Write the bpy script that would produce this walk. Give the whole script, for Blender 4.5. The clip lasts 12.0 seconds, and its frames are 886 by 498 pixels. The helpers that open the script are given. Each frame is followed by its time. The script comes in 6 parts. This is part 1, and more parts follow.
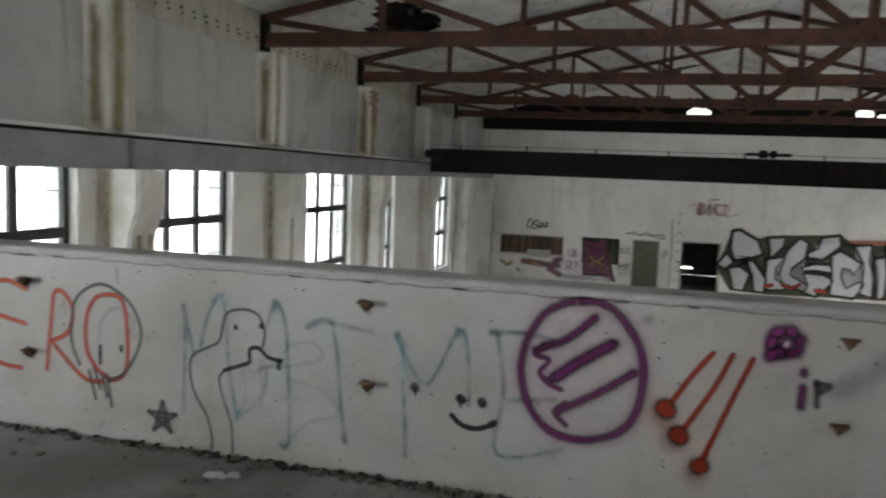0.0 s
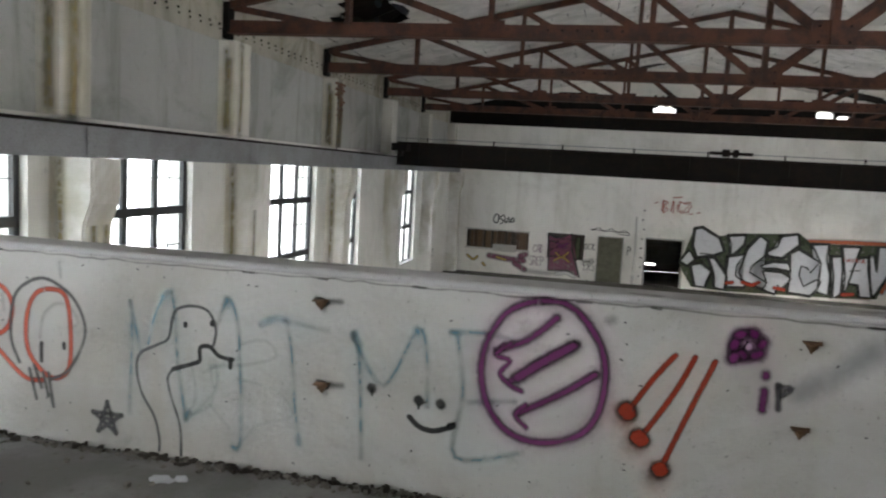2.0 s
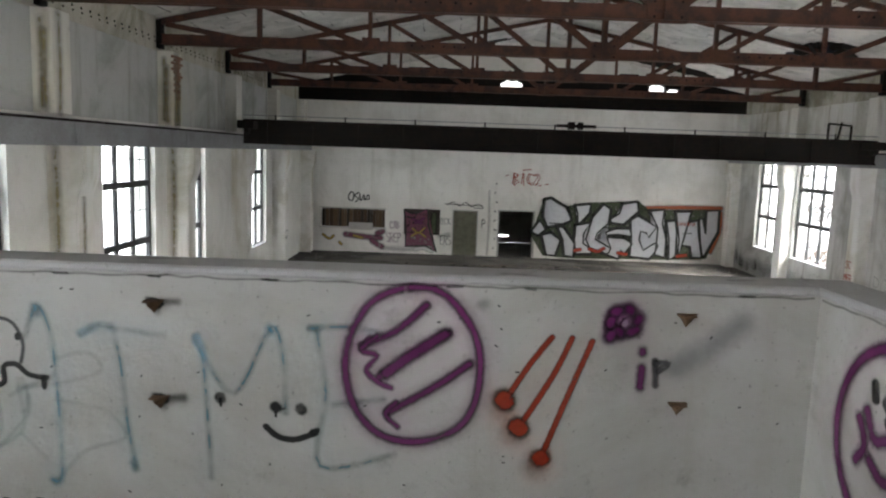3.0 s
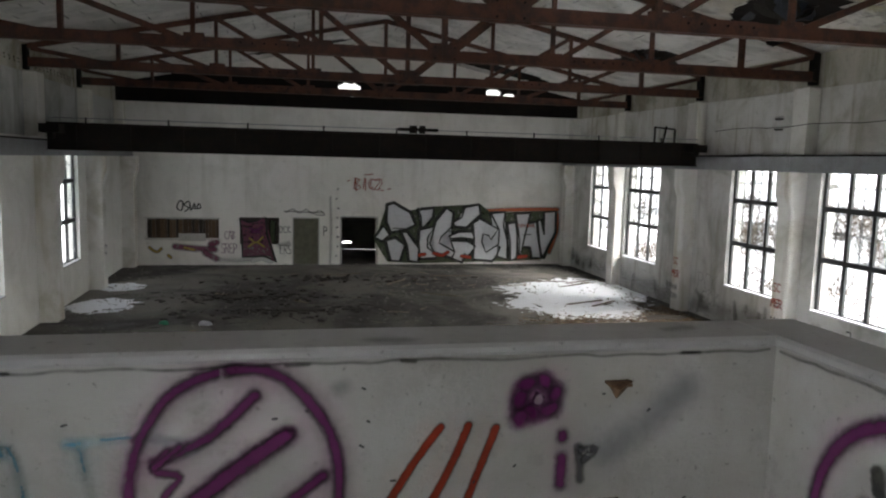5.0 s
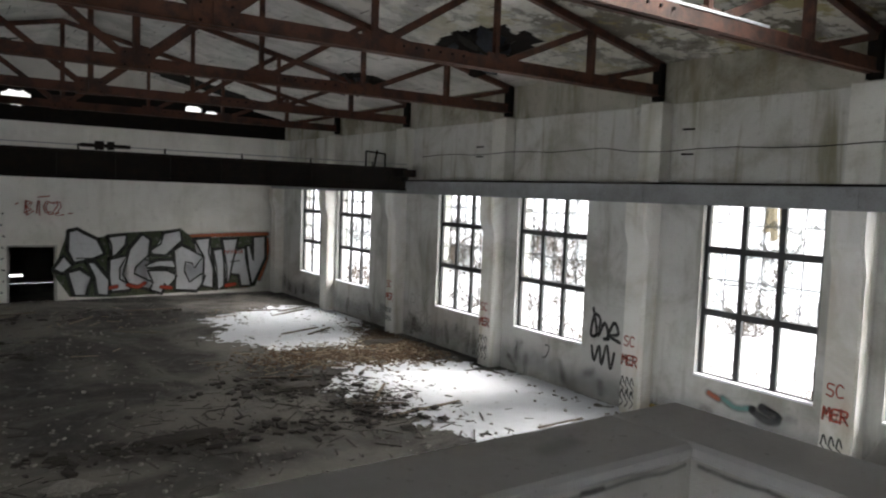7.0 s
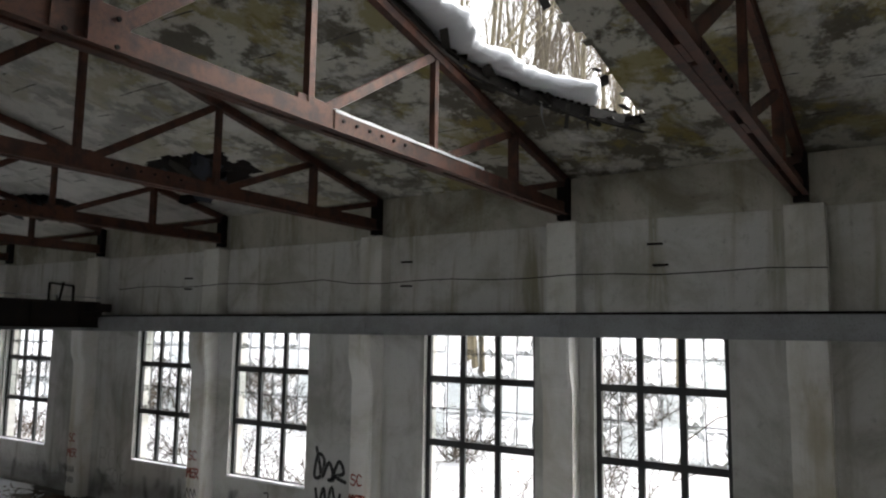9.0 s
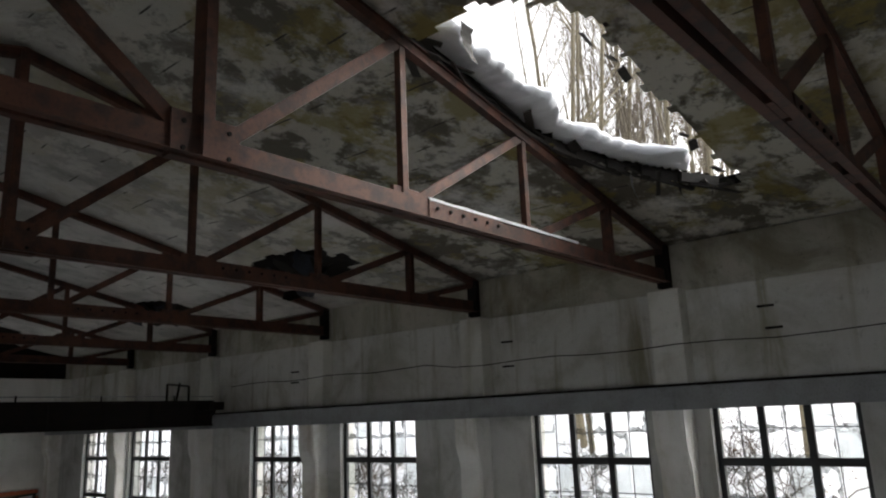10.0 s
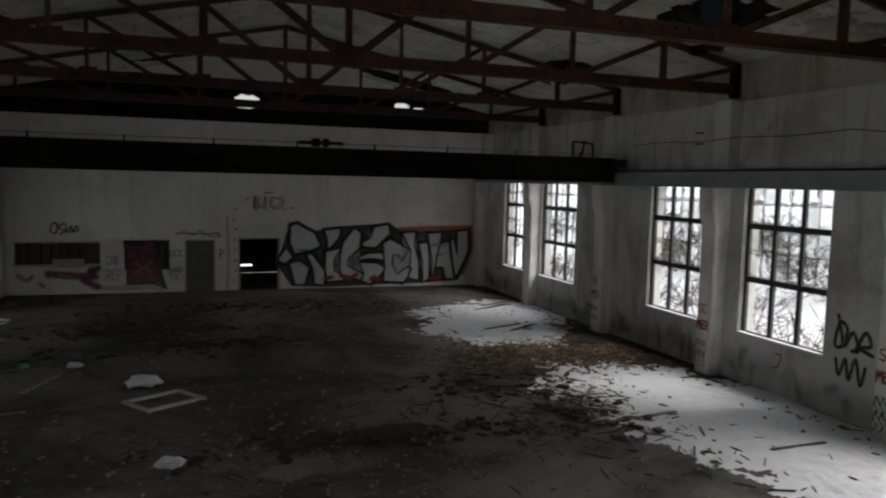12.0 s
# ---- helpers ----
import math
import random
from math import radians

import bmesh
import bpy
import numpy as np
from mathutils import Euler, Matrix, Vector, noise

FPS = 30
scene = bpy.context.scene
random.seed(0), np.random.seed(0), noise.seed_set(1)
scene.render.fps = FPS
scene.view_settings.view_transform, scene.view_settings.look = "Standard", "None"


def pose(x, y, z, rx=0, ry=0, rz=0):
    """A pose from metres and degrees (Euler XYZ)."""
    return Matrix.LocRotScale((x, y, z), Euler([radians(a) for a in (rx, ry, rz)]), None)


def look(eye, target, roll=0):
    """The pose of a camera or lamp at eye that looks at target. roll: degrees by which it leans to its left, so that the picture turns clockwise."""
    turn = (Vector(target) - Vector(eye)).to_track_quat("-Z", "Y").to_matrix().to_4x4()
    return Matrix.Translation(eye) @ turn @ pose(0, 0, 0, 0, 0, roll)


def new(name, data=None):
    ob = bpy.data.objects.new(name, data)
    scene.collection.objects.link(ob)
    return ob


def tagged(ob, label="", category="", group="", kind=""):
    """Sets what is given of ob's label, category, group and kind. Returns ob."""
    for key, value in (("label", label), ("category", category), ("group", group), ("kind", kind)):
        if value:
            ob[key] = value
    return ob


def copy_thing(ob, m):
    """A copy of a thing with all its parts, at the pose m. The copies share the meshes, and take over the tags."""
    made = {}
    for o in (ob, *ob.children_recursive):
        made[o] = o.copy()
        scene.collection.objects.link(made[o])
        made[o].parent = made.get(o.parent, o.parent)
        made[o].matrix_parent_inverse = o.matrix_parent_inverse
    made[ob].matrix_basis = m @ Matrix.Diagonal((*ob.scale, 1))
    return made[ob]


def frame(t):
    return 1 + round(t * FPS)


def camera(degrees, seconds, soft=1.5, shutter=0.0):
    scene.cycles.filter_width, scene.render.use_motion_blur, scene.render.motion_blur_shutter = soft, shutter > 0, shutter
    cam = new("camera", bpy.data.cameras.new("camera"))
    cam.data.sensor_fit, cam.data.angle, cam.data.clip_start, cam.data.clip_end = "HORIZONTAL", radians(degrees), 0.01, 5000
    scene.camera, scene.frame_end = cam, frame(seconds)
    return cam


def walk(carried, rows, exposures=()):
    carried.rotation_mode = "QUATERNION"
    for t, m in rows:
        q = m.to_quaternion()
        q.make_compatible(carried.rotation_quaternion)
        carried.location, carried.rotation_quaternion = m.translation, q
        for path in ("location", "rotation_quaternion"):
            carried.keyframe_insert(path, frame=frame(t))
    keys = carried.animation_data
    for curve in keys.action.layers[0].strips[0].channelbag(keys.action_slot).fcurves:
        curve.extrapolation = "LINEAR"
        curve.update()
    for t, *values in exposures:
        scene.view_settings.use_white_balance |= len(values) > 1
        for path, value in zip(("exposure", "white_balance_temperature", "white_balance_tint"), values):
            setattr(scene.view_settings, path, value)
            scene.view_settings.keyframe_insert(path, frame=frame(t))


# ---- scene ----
cam = camera(62.05, 12.0, soft=2.1, shutter=0.2)
PATH = [
    (0, (0.714, -3.277, 4.975), (-0.262, 0.580, 4.568), 2.33),
    (0.5, (0.634, -3.203, 4.961), (-1.008, 0.413, 4.479), 2.17),
    (1, (0.657, -3.207, 4.968), (-0.962, 0.428, 4.556), 2.41),
    (1.5, (0.703, -3.203, 4.970), (-0.540, 0.573, 4.530), 2.77),
    (2, (0.719, -3.167, 4.980), (-0.078, 0.729, 4.548), 3.27),
    (2.5, (0.670, -3.018, 4.982), (0.427, 0.954, 4.582), 1.77),
    (3, (0.663, -2.844, 4.968), (0.642, 1.122, 4.448), 2.01),
    (3.5, (0.715, -2.605, 4.980), (0.866, 1.357, 4.454), 3.93),
    (3.7, (0.718, -2.532, 4.982), (0.955, 1.431, 4.495), 3.10),
    (5.3, (0.659, -1.788, 4.997), (1.604, 2.069, 4.520), 2.44),
    (5.5, (0.652, -1.695, 4.999), (1.692, 2.128, 4.448), 3.18),
    (6, (0.681, -1.443, 4.987), (2.207, 2.221, 4.490), 2.21),
    (6.5, (0.702, -1.187, 5.018), (2.713, 2.242, 4.568), 2.63),
    (7, (0.855, -0.923, 4.985), (3.116, 2.363, 4.685), 2.09),
    (7.5, (1.144, -0.602, 4.902), (3.858, 2.314, 4.539), 2.18),
    (7.7, (1.216, -0.539, 4.908), (4.184, 2.130, 4.646), 2.84),
    (9.3, (0.879, -0.138, 4.979), (4.194, 2.014, 5.597), -0.43),
    (9.5, (0.882, -0.122, 4.996), (4.108, 2.129, 5.722), -1.23),
    (10, (0.803, -0.167, 4.943), (3.788, 2.338, 5.843), -2.32),
    (10.5, (0.772, -0.149, 4.988), (3.803, 2.352, 5.737), -1.00),
    (11, (0.901, -0.129, 4.933), (3.669, 2.759, 4.940), 1.38),
    (11.5, (0.921, -0.154, 4.941), (2.917, 3.301, 4.657), 0.34),
    (12, (1.094, -0.123, 4.942), (2.394, 3.643, 4.576), 1.35),
]
walk(cam, [(t, look(eye, target, roll)) for t, eye, target, roll in PATH],
     exposures=[(0, 3.30), (1.0, 3.62), (2.5, 3.68), (3.2, 3.52), (3.7, 3.24), (5.4, 2.78), (6.5, 2.64), (7.7, 2.40), (9.4, 1.60), (9.75, 1.52), (10.0, 1.36), (10.3, 1.45), (10.6, 1.60), (11.5, 1.30), (12.0, 1.15)])

# ---------------------------------------------------------------- sky and light
world = bpy.data.worlds.new("winter_sky")
scene.world = world
world.use_nodes = True
_wn, _wl = world.node_tree.nodes, world.node_tree.links
_sky = _wn.new("ShaderNodeTexSky")
_sky.sky_type = "NISHITA"
_sky.sun_disc = False
_sky.sun_elevation, _sky.sun_rotation = radians(38), radians(105)
_sky.dust_density, _sky.air_density, _sky.ozone_density = 6.0, 1.5, 1.0
_soft = _wn.new("ShaderNodeHueSaturation")
_soft.inputs["Saturation"].default_value = 0.17
_wl.new(_sky.outputs[0], _soft.inputs["Color"])
_wl.new(_soft.outputs[0], _wn["Background"].inputs["Color"])
_wn["Background"].inputs["Strength"].default_value = 0.15
_sun = bpy.data.lights.new("sun", "SUN")
_sun.energy, _sun.angle, _sun.color = 1.4, radians(40), (1.0, 0.97, 0.93)
sun = new("sun", _sun)
sun.matrix_world = look((40, -10, 34), (4, 14, 0))

# ---------------------------------------------------------------- plan, in metres
XL, XR = -6.40, 14.40            # inner faces of the long walls
GL, GR = -6.57, 14.57            # glazing
OL, OR = -6.90, 14.90            # outer faces
XC = 4.35                        # ridge
YB, YF = -9.0, 32.87             # back and far wall
EAVE, RIDGE = 8.24, 10.38        # underside of the roof
ZM, ZP = 3.49, 4.495              # platform floor, top of its parapet
SILL, HEAD = 1.25, 5.12
BAYS = [1.32, 5.65, 10.38, 15.89, 21.39, 26.89, 32.45]
TRUSSES = [-3.3, 1.38, 5.70, 10.45, 15.83, 21.45, 26.95]
REC = 0.20                       # set-back of the upper walls behind the lower ones
CHORD = 7.37                     # underside of the trusses
WIN_R = [(-7.40, -4.70), (-3.30, -0.60), (2.60, 5.06), (6.30, 8.96), (12.36, 15.07), (16.50, 19.10), (23.66, 26.50), (27.45, 30.15)]
WIN_L = [(-8.70, -5.00), (-4.40, -0.22), (2.36, 4.98), (6.25, 8.90), (12.15, 14.85), (15.95, 18.50), (22.90, 25.60), (26.75, 29.40)]


def roof_z(x):
    return RIDGE - (RIDGE - EAVE) * abs(x - XC) / (XR - XC)


# ---------------------------------------------------------------- mesh helpers
def box(bm, x0, x1, y0, y1, z0, z1, bevel=0.0):
    m = Matrix.Translation(((x0 + x1) / 2, (y0 + y1) / 2, (z0 + z1) / 2)) @ Matrix.Diagonal((abs(x1 - x0), abs(y1 - y0), abs(z1 - z0), 1))
    r = bmesh.ops.create_cube(bm, size=1, matrix=m)
    if bevel:
        edges = list({e for v in r["verts"] for e in v.link_edges})
        bmesh.ops.bevel(bm, geom=edges, offset=bevel, segments=1, affect="EDGES")
    return bm


def bar(bm, a, b, w, h, up=(0, 0, 1)):
    """A straight bar from a to b of width w and height h."""
    a, b = Vector(a), Vector(b)
    d = b - a
    zax = d.normalized()
    xax = Vector(up).cross(zax)
    if xax.length < 1e-4:
        xax = Vector((1, 0, 0))
    xax.normalize()
    yax = zax.cross(xax)
    m = Matrix((xax, yax, zax)).transposed().to_4x4()
    m.translation = (a + b) / 2
    bmesh.ops.create_cube(bm, size=1, matrix=m @ Matrix.Diagonal((w, h, d.length, 1)))
    return bm


def rod(bm, a, b, r0, r1=None, n=6):
    """A round rod, tapered if r1 is given."""
    a, b = Vector(a), Vector(b)
    q = (b - a).to_track_quat("Z", "Y").to_matrix()
    rings = []
    for p, r in ((a, r0), (b, r0 if r1 is None else r1)):
        rings.append([bm.verts.new(p + q @ Vector((r * math.cos(k * math.tau / n), r * math.sin(k * math.tau / n), 0))) for k in range(n)])
    for k in range(n):
        bm.faces.new((rings[0][k], rings[0][(k + 1) % n], rings[1][(k + 1) % n], rings[1][k]))
    bm.faces.new(rings[0][::-1])
    bm.faces.new(rings[1])
    return bm


def part(name, bm, material, parent=None, label="", smooth=False):
    me = bpy.data.meshes.new(name)
    bm.normal_update()
    bm.to_mesh(me)
    bm.free()
    me.materials.append(material)
    if smooth:
        for p in me.polygons:
            p.use_smooth = True
    ob = new(name, me)
    if parent is not None:
        ob.parent = parent
    if label:
        ob["label"] = label
    return ob


def shared(name, me, m, parent):
    ob = new(name, me)
    ob.parent = parent
    ob.matrix_basis = m
    return ob


def thing(name, label, category, group="", kind="", at=(0, 0, 0)):
    ob = new(name)
    ob.location = at
    ob.empty_display_size = 0.1
    return tagged(ob, label, category, group, kind)


# ---------------------------------------------------------------- materials
def shader(name, base, rough=0.8, metal=0.0):
    m = bpy.data.materials.new(name)
    m.use_nodes = True
    b = m.node_tree.nodes["Principled BSDF"]
    b.inputs["Base Color"].default_value = (*base, 1)
    b.inputs["Roughness"].default_value = rough
    b.inputs["Metallic"].default_value = metal
    return m, m.node_tree.nodes, m.node_tree.links, b


def position(n, l, scale=(1, 1, 1), shift=(0, 0, 0)):
    g = n.new("ShaderNodeNewGeometry")
    mp = n.new("ShaderNodeMapping")
    mp.inputs["Scale"].default_value = scale
    mp.inputs["Location"].default_value = shift
    l.new(g.outputs["Position"], mp.inputs["Vector"])
    return mp.outputs["Vector"]


def noise_of(n, l, vec, scale, detail=6, rough=0.6, distort=0.0):
    t = n.new("ShaderNodeTexNoise")
    t.inputs["Scale"].default_value = scale
    t.inputs["Detail"].default_value = detail
    t.inputs["Roughness"].default_value = rough
    t.inputs["Distortion"].default_value = distort
    l.new(vec, t.inputs["Vector"])
    return t.outputs["Fac"]


def steps(n, l, fac, lo, hi, a=0.0, b=1.0):
    r = n.new("ShaderNodeMapRange")
    r.interpolation_type = "SMOOTHSTEP"
    r.inputs["From Min"].default_value, r.inputs["From Max"].default_value = lo, hi
    r.inputs["To Min"].default_value, r.inputs["To Max"].default_value = a, b
    l.new(fac, r.inputs["Value"])
    return r.outputs["Result"]


def mixed(n, l, fac, a, b):
    x = n.new("ShaderNodeMix")
    x.data_type = "RGBA"
    for sock, v in ((x.inputs[6], a), (x.inputs[7], b)):
        if isinstance(v, tuple):
            sock.default_value = (*v, 1)
        else:
            l.new(v, sock)
    if isinstance(fac, float):
        x.inputs[0].default_value = fac
    else:
        l.new(fac, x.inputs[0])
    return x.outputs[2]


def times(n, l, a, b):
    x = n.new("ShaderNodeMath")
    x.operation = "MULTIPLY"
    l.new(a, x.inputs[0])
    if isinstance(b, float):
        x.inputs[1].default_value = b
    else:
        l.new(b, x.inputs[1])
    return x.outputs[0]


def bumped(n, l, b, height, strength, dist=0.02):
    u = n.new("ShaderNodeBump")
    u.inputs["Strength"].default_value = strength
    u.inputs["Distance"].default_value = dist
    l.new(height, u.inputs["Height"])
    l.new(u.outputs["Normal"], b.inputs["Normal"])


def plaster(name, base, stain, damp, streak=0.5, dirt=0.5, bump=0.35):
    """Old painted plaster: broad stains, damp streaks running down, fine grime and pits."""
    m, n, l, b = shader(name, base, 0.9)
    p = position(n, l)
    c = mixed(n, l, steps(n, l, noise_of(n, l, p, 0.55, 7, 0.65, 0.6), 0.42, 0.68), base, stain)
    run = position(n, l, (1.6, 1.6, 0.16))
    c = mixed(n, l, times(n, l, steps(n, l, noise_of(n, l, run, 1.3, 6, 0.6, 0.3), 0.50, 0.72), streak), c, damp)
    c = mixed(n, l, times(n, l, steps(n, l, noise_of(n, l, p, 5.0, 8, 0.7), 0.55, 0.80), dirt), c, tuple(v * 0.45 for v in stain))
    c = mixed(n, l, times(n, l, steps(n, l, noise_of(n, l, p, 38.0, 4, 0.6), 0.62, 0.72), dirt * 0.8), c, tuple(v * 0.3 for v in stain))
    l.new(c, b.inputs["Base Color"])
    bumped(n, l, b, noise_of(n, l, p, 9.0, 9, 0.7), bump, 0.03)
    return m


def metal_paint(name, base, rust, amount=0.5, rough=0.6, scale=4.0):
    m, n, l, b = shader(name, base, rough, 0.1)
    p = position(n, l)
    c = mixed(n, l, times(n, l, steps(n, l, noise_of(n, l, p, scale, 8, 0.7), 0.42, 0.62), amount), base, rust)
    c = mixed(n, l, times(n, l, steps(n, l, noise_of(n, l, p, 30.0, 4, 0.6), 0.5, 0.75), 0.5), c, tuple(v * 0.4 for v in rust))
    l.new(c, b.inputs["Base Color"])
    bumped(n, l, b, noise_of(n, l, p, 45.0, 5, 0.7), 0.3, 0.005)
    return m


def wooden(name, base, dark, rough=0.75):
    m, n, l, b = shader(name, base, rough)
    p = position(n, l, (1, 1, 1))
    o = n.new("ShaderNodeObjectInfo")
    r = steps(n, l, noise_of(n, l, p, 14.0, 8, 0.7, 1.5), 0.35, 0.7)
    c = mixed(n, l, r, base, dark)
    c = mixed(n, l, times(n, l, o.outputs["Random"], 0.45), c, tuple(v * 0.5 for v in dark))
    l.new(c, b.inputs["Base Color"])
    bumped(n, l, b, noise_of(n, l, p, 60.0, 5, 0.7), 0.4, 0.004)
    return m


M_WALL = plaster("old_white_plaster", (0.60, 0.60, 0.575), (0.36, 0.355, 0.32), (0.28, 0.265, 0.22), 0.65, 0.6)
# paler than the east wall: stronger light on north and west put into colour
M_LIT = plaster("lit_white_plaster", (0.82, 0.81, 0.77), (0.70, 0.69, 0.64), (0.54, 0.52, 0.46), 0.35, 0.45)
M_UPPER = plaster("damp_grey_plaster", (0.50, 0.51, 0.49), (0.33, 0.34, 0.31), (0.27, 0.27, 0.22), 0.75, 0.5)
# columns catch more light than the walls; this whiter base carries it
M_PIER = plaster("lit_pier_plaster", (0.84, 0.83, 0.80), (0.60, 0.58, 0.50), (0.46, 0.41, 0.27), 0.6, 0.4)


def ceiling_material():
    """Flaking whitewash on boards; mould and moss spread round the broken roof."""
    m, n, l, b = shader("mouldy_ceiling", (0.5, 0.5, 0.47), 0.95)
    p = position(n, l)
    c = mixed(n, l, steps(n, l, noise_of(n, l, p, 0.9, 9, 0.7, 0.3), 0.42, 0.62), (0.80, 0.79, 0.76), (0.58, 0.58, 0.55))
    long = position(n, l, (0.5, 1.6, 1.0))
    c = mixed(n, l, times(n, l, steps(n, l, noise_of(n, l, long, 1.7, 8, 0.70, 0.3), 0.55, 0.68), 0.5), c, (0.24, 0.23, 0.205))
    d = n.new("ShaderNodeVectorMath")
    d.operation = "DISTANCE"
    l.new(p, d.inputs[0])
    d.inputs[1].default_value = (10.8, 4.8, 9.0)
    near = steps(n, l, d.outputs["Value"], 4.0, 15.0, 1.0, 0.0)
    dark = mixed(n, l, steps(n, l, noise_of(n, l, p, 1.1, 9, 0.70, 0.05), 0.46, 0.55), (0.14, 0.125, 0.095), (0.60, 0.585, 0.51))
    dark = mixed(n, l, times(n, l, steps(n, l, noise_of(n, l, p, 7.0, 9, 0.75, 0.1), 0.57, 0.67), 0.60), dark, (0.05, 0.044, 0.035))
    dark = mixed(n, l, times(n, l, steps(n, l, noise_of(n, l, position(n, l, (1, 1, 1), (7, 3, 0)), 0.7, 8, 0.68, 0.1), 0.50, 0.58), 0.75), dark, (0.30, 0.25, 0.07))
    c = mixed(n, l, times(n, l, near, steps(n, l, noise_of(n, l, p, 0.5, 8, 0.7, 0.3), 0.30, 0.50)), c, dark)
    w = n.new("ShaderNodeTexWave")
    w.bands_direction = "X"
    w.inputs["Scale"].default_value = 0.7
    w.inputs["Distortion"].default_value = 1.2
    l.new(p, w.inputs["Vector"])
    crack = times(n, l, steps(n, l, w.outputs["Fac"], 0.0, 0.02, 1.0, 0.0), steps(n, l, noise_of(n, l, p, 1.3, 5, 0.6), 0.53, 0.62))
    c = mixed(n, l, crack, c, (0.04, 0.035, 0.03))
    l.new(c, b.inputs["Base Color"])
    bumped(n, l, b, noise_of(n, l, p, 6.0, 9, 0.75), 0.7, 0.05)
    return m


M_CEIL = ceiling_material()
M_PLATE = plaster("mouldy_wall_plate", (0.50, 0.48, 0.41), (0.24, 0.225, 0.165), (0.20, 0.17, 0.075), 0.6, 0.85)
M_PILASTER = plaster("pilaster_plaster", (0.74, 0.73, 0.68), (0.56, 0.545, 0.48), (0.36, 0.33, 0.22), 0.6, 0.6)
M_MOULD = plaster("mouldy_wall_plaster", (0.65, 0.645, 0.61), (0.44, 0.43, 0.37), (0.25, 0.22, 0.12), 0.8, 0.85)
M_PAR = plaster("parapet_whitewash", (0.66, 0.66, 0.645), (0.52, 0.51, 0.475), (0.45, 0.425, 0.36), 0.40, 0.65, 0.5)
M_COPE = plaster("coping_cement", (0.60, 0.60, 0.61), (0.50, 0.50, 0.50), (0.40, 0.40, 0.39), 0.15, 0.5)
M_TRUSS = metal_paint("red_lead_steel", (0.115, 0.044, 0.025), (0.044, 0.023, 0.017), 0.9, 0.7, 2.5)
# near-black base with little gloss, for crane, roof boards and gable
M_DARK = metal_paint("near_black_steel", (0.013, 0.011, 0.010), (0.024, 0.015, 0.011), 0.5, 0.8)
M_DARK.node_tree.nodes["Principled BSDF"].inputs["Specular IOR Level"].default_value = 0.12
M_BEAM = metal_paint("grey_painted_steel", (0.30, 0.31, 0.32), (0.20, 0.20, 0.19), 0.5, 0.55, 1.5)
M_FRAME = metal_paint("window_steel", (0.035, 0.040, 0.044), (0.05, 0.034, 0.024), 0.35, 0.6)
M_WOOD = wooden("weathered_wood", (0.17, 0.13, 0.09), (0.06, 0.045, 0.03))
M_PALE = wooden("pale_painted_wood", (0.60, 0.60, 0.57), (0.40, 0.39, 0.36))


def floor_material():
    m, n, l, b = shader("dirty_concrete_floor", (0.17, 0.155, 0.13), 0.85)
    p = position(n, l)
    big = noise_of(n, l, p, 0.22, 7, 0.6, 0.8)
    mid = noise_of(n, l, p, 1.1, 9, 0.68, 0.6)
    c = mixed(n, l, steps(n, l, big, 0.40, 0.62), (0.045, 0.042, 0.037), (0.185, 0.172, 0.150))
    c = mixed(n, l, times(n, l, steps(n, l, mid, 0.52, 0.66), 0.75), c, (0.045, 0.04, 0.034))
    c = mixed(n, l, times(n, l, steps(n, l, noise_of(n, l, p, 9.0, 8, 0.75), 0.56, 0.70), 0.7), c, (0.22, 0.205, 0.18))
    c = mixed(n, l, times(n, l, steps(n, l, noise_of(n, l, p, 26.0, 6, 0.7), 0.58, 0.70), 0.6), c, (0.03, 0.027, 0.022))
    l.new(c, b.inputs["Base Color"])
    l.new(steps(n, l, mid, 0.45, 0.7, 0.92, 0.45), b.inputs["Roughness"])
    bumped(n, l, b, noise_of(n, l, p, 7.0, 10, 0.75), 0.6, 0.05)
    return m


def platform_material():
    m, n, l, b = shader("platform_screed", (0.30, 0.30, 0.295), 0.9)
    p = position(n, l)
    c = mixed(n, l, steps(n, l, noise_of(n, l, p, 0.9, 8, 0.65, 0.5), 0.38, 0.66), (0.34, 0.34, 0.335), (0.20, 0.20, 0.19))
    c = mixed(n, l, times(n, l, steps(n, l, noise_of(n, l, p, 24.0, 6, 0.7), 0.55, 0.72), 0.6), c, (0.12, 0.115, 0.10))
    l.new(c, b.inputs["Base Color"])
    bumped(n, l, b, noise_of(n, l, p, 14.0, 9, 0.7), 0.4, 0.02)
    return m


def snow_material(name, dirt=0.25):
    m, n, l, b = shader(name, (0.86, 0.88, 0.92), 0.7)
    p = position(n, l)
    c = mixed(n, l, times(n, l, steps(n, l, noise_of(n, l, p, 2.4, 9, 0.75, 0.4), 0.55, 0.70), dirt), (0.86, 0.88, 0.92), (0.30, 0.27, 0.23))
    l.new(c, b.inputs["Base Color"])
    bumped(n, l, b, noise_of(n, l, p, 12.0, 6, 0.6), 0.4, 0.03)
    return m


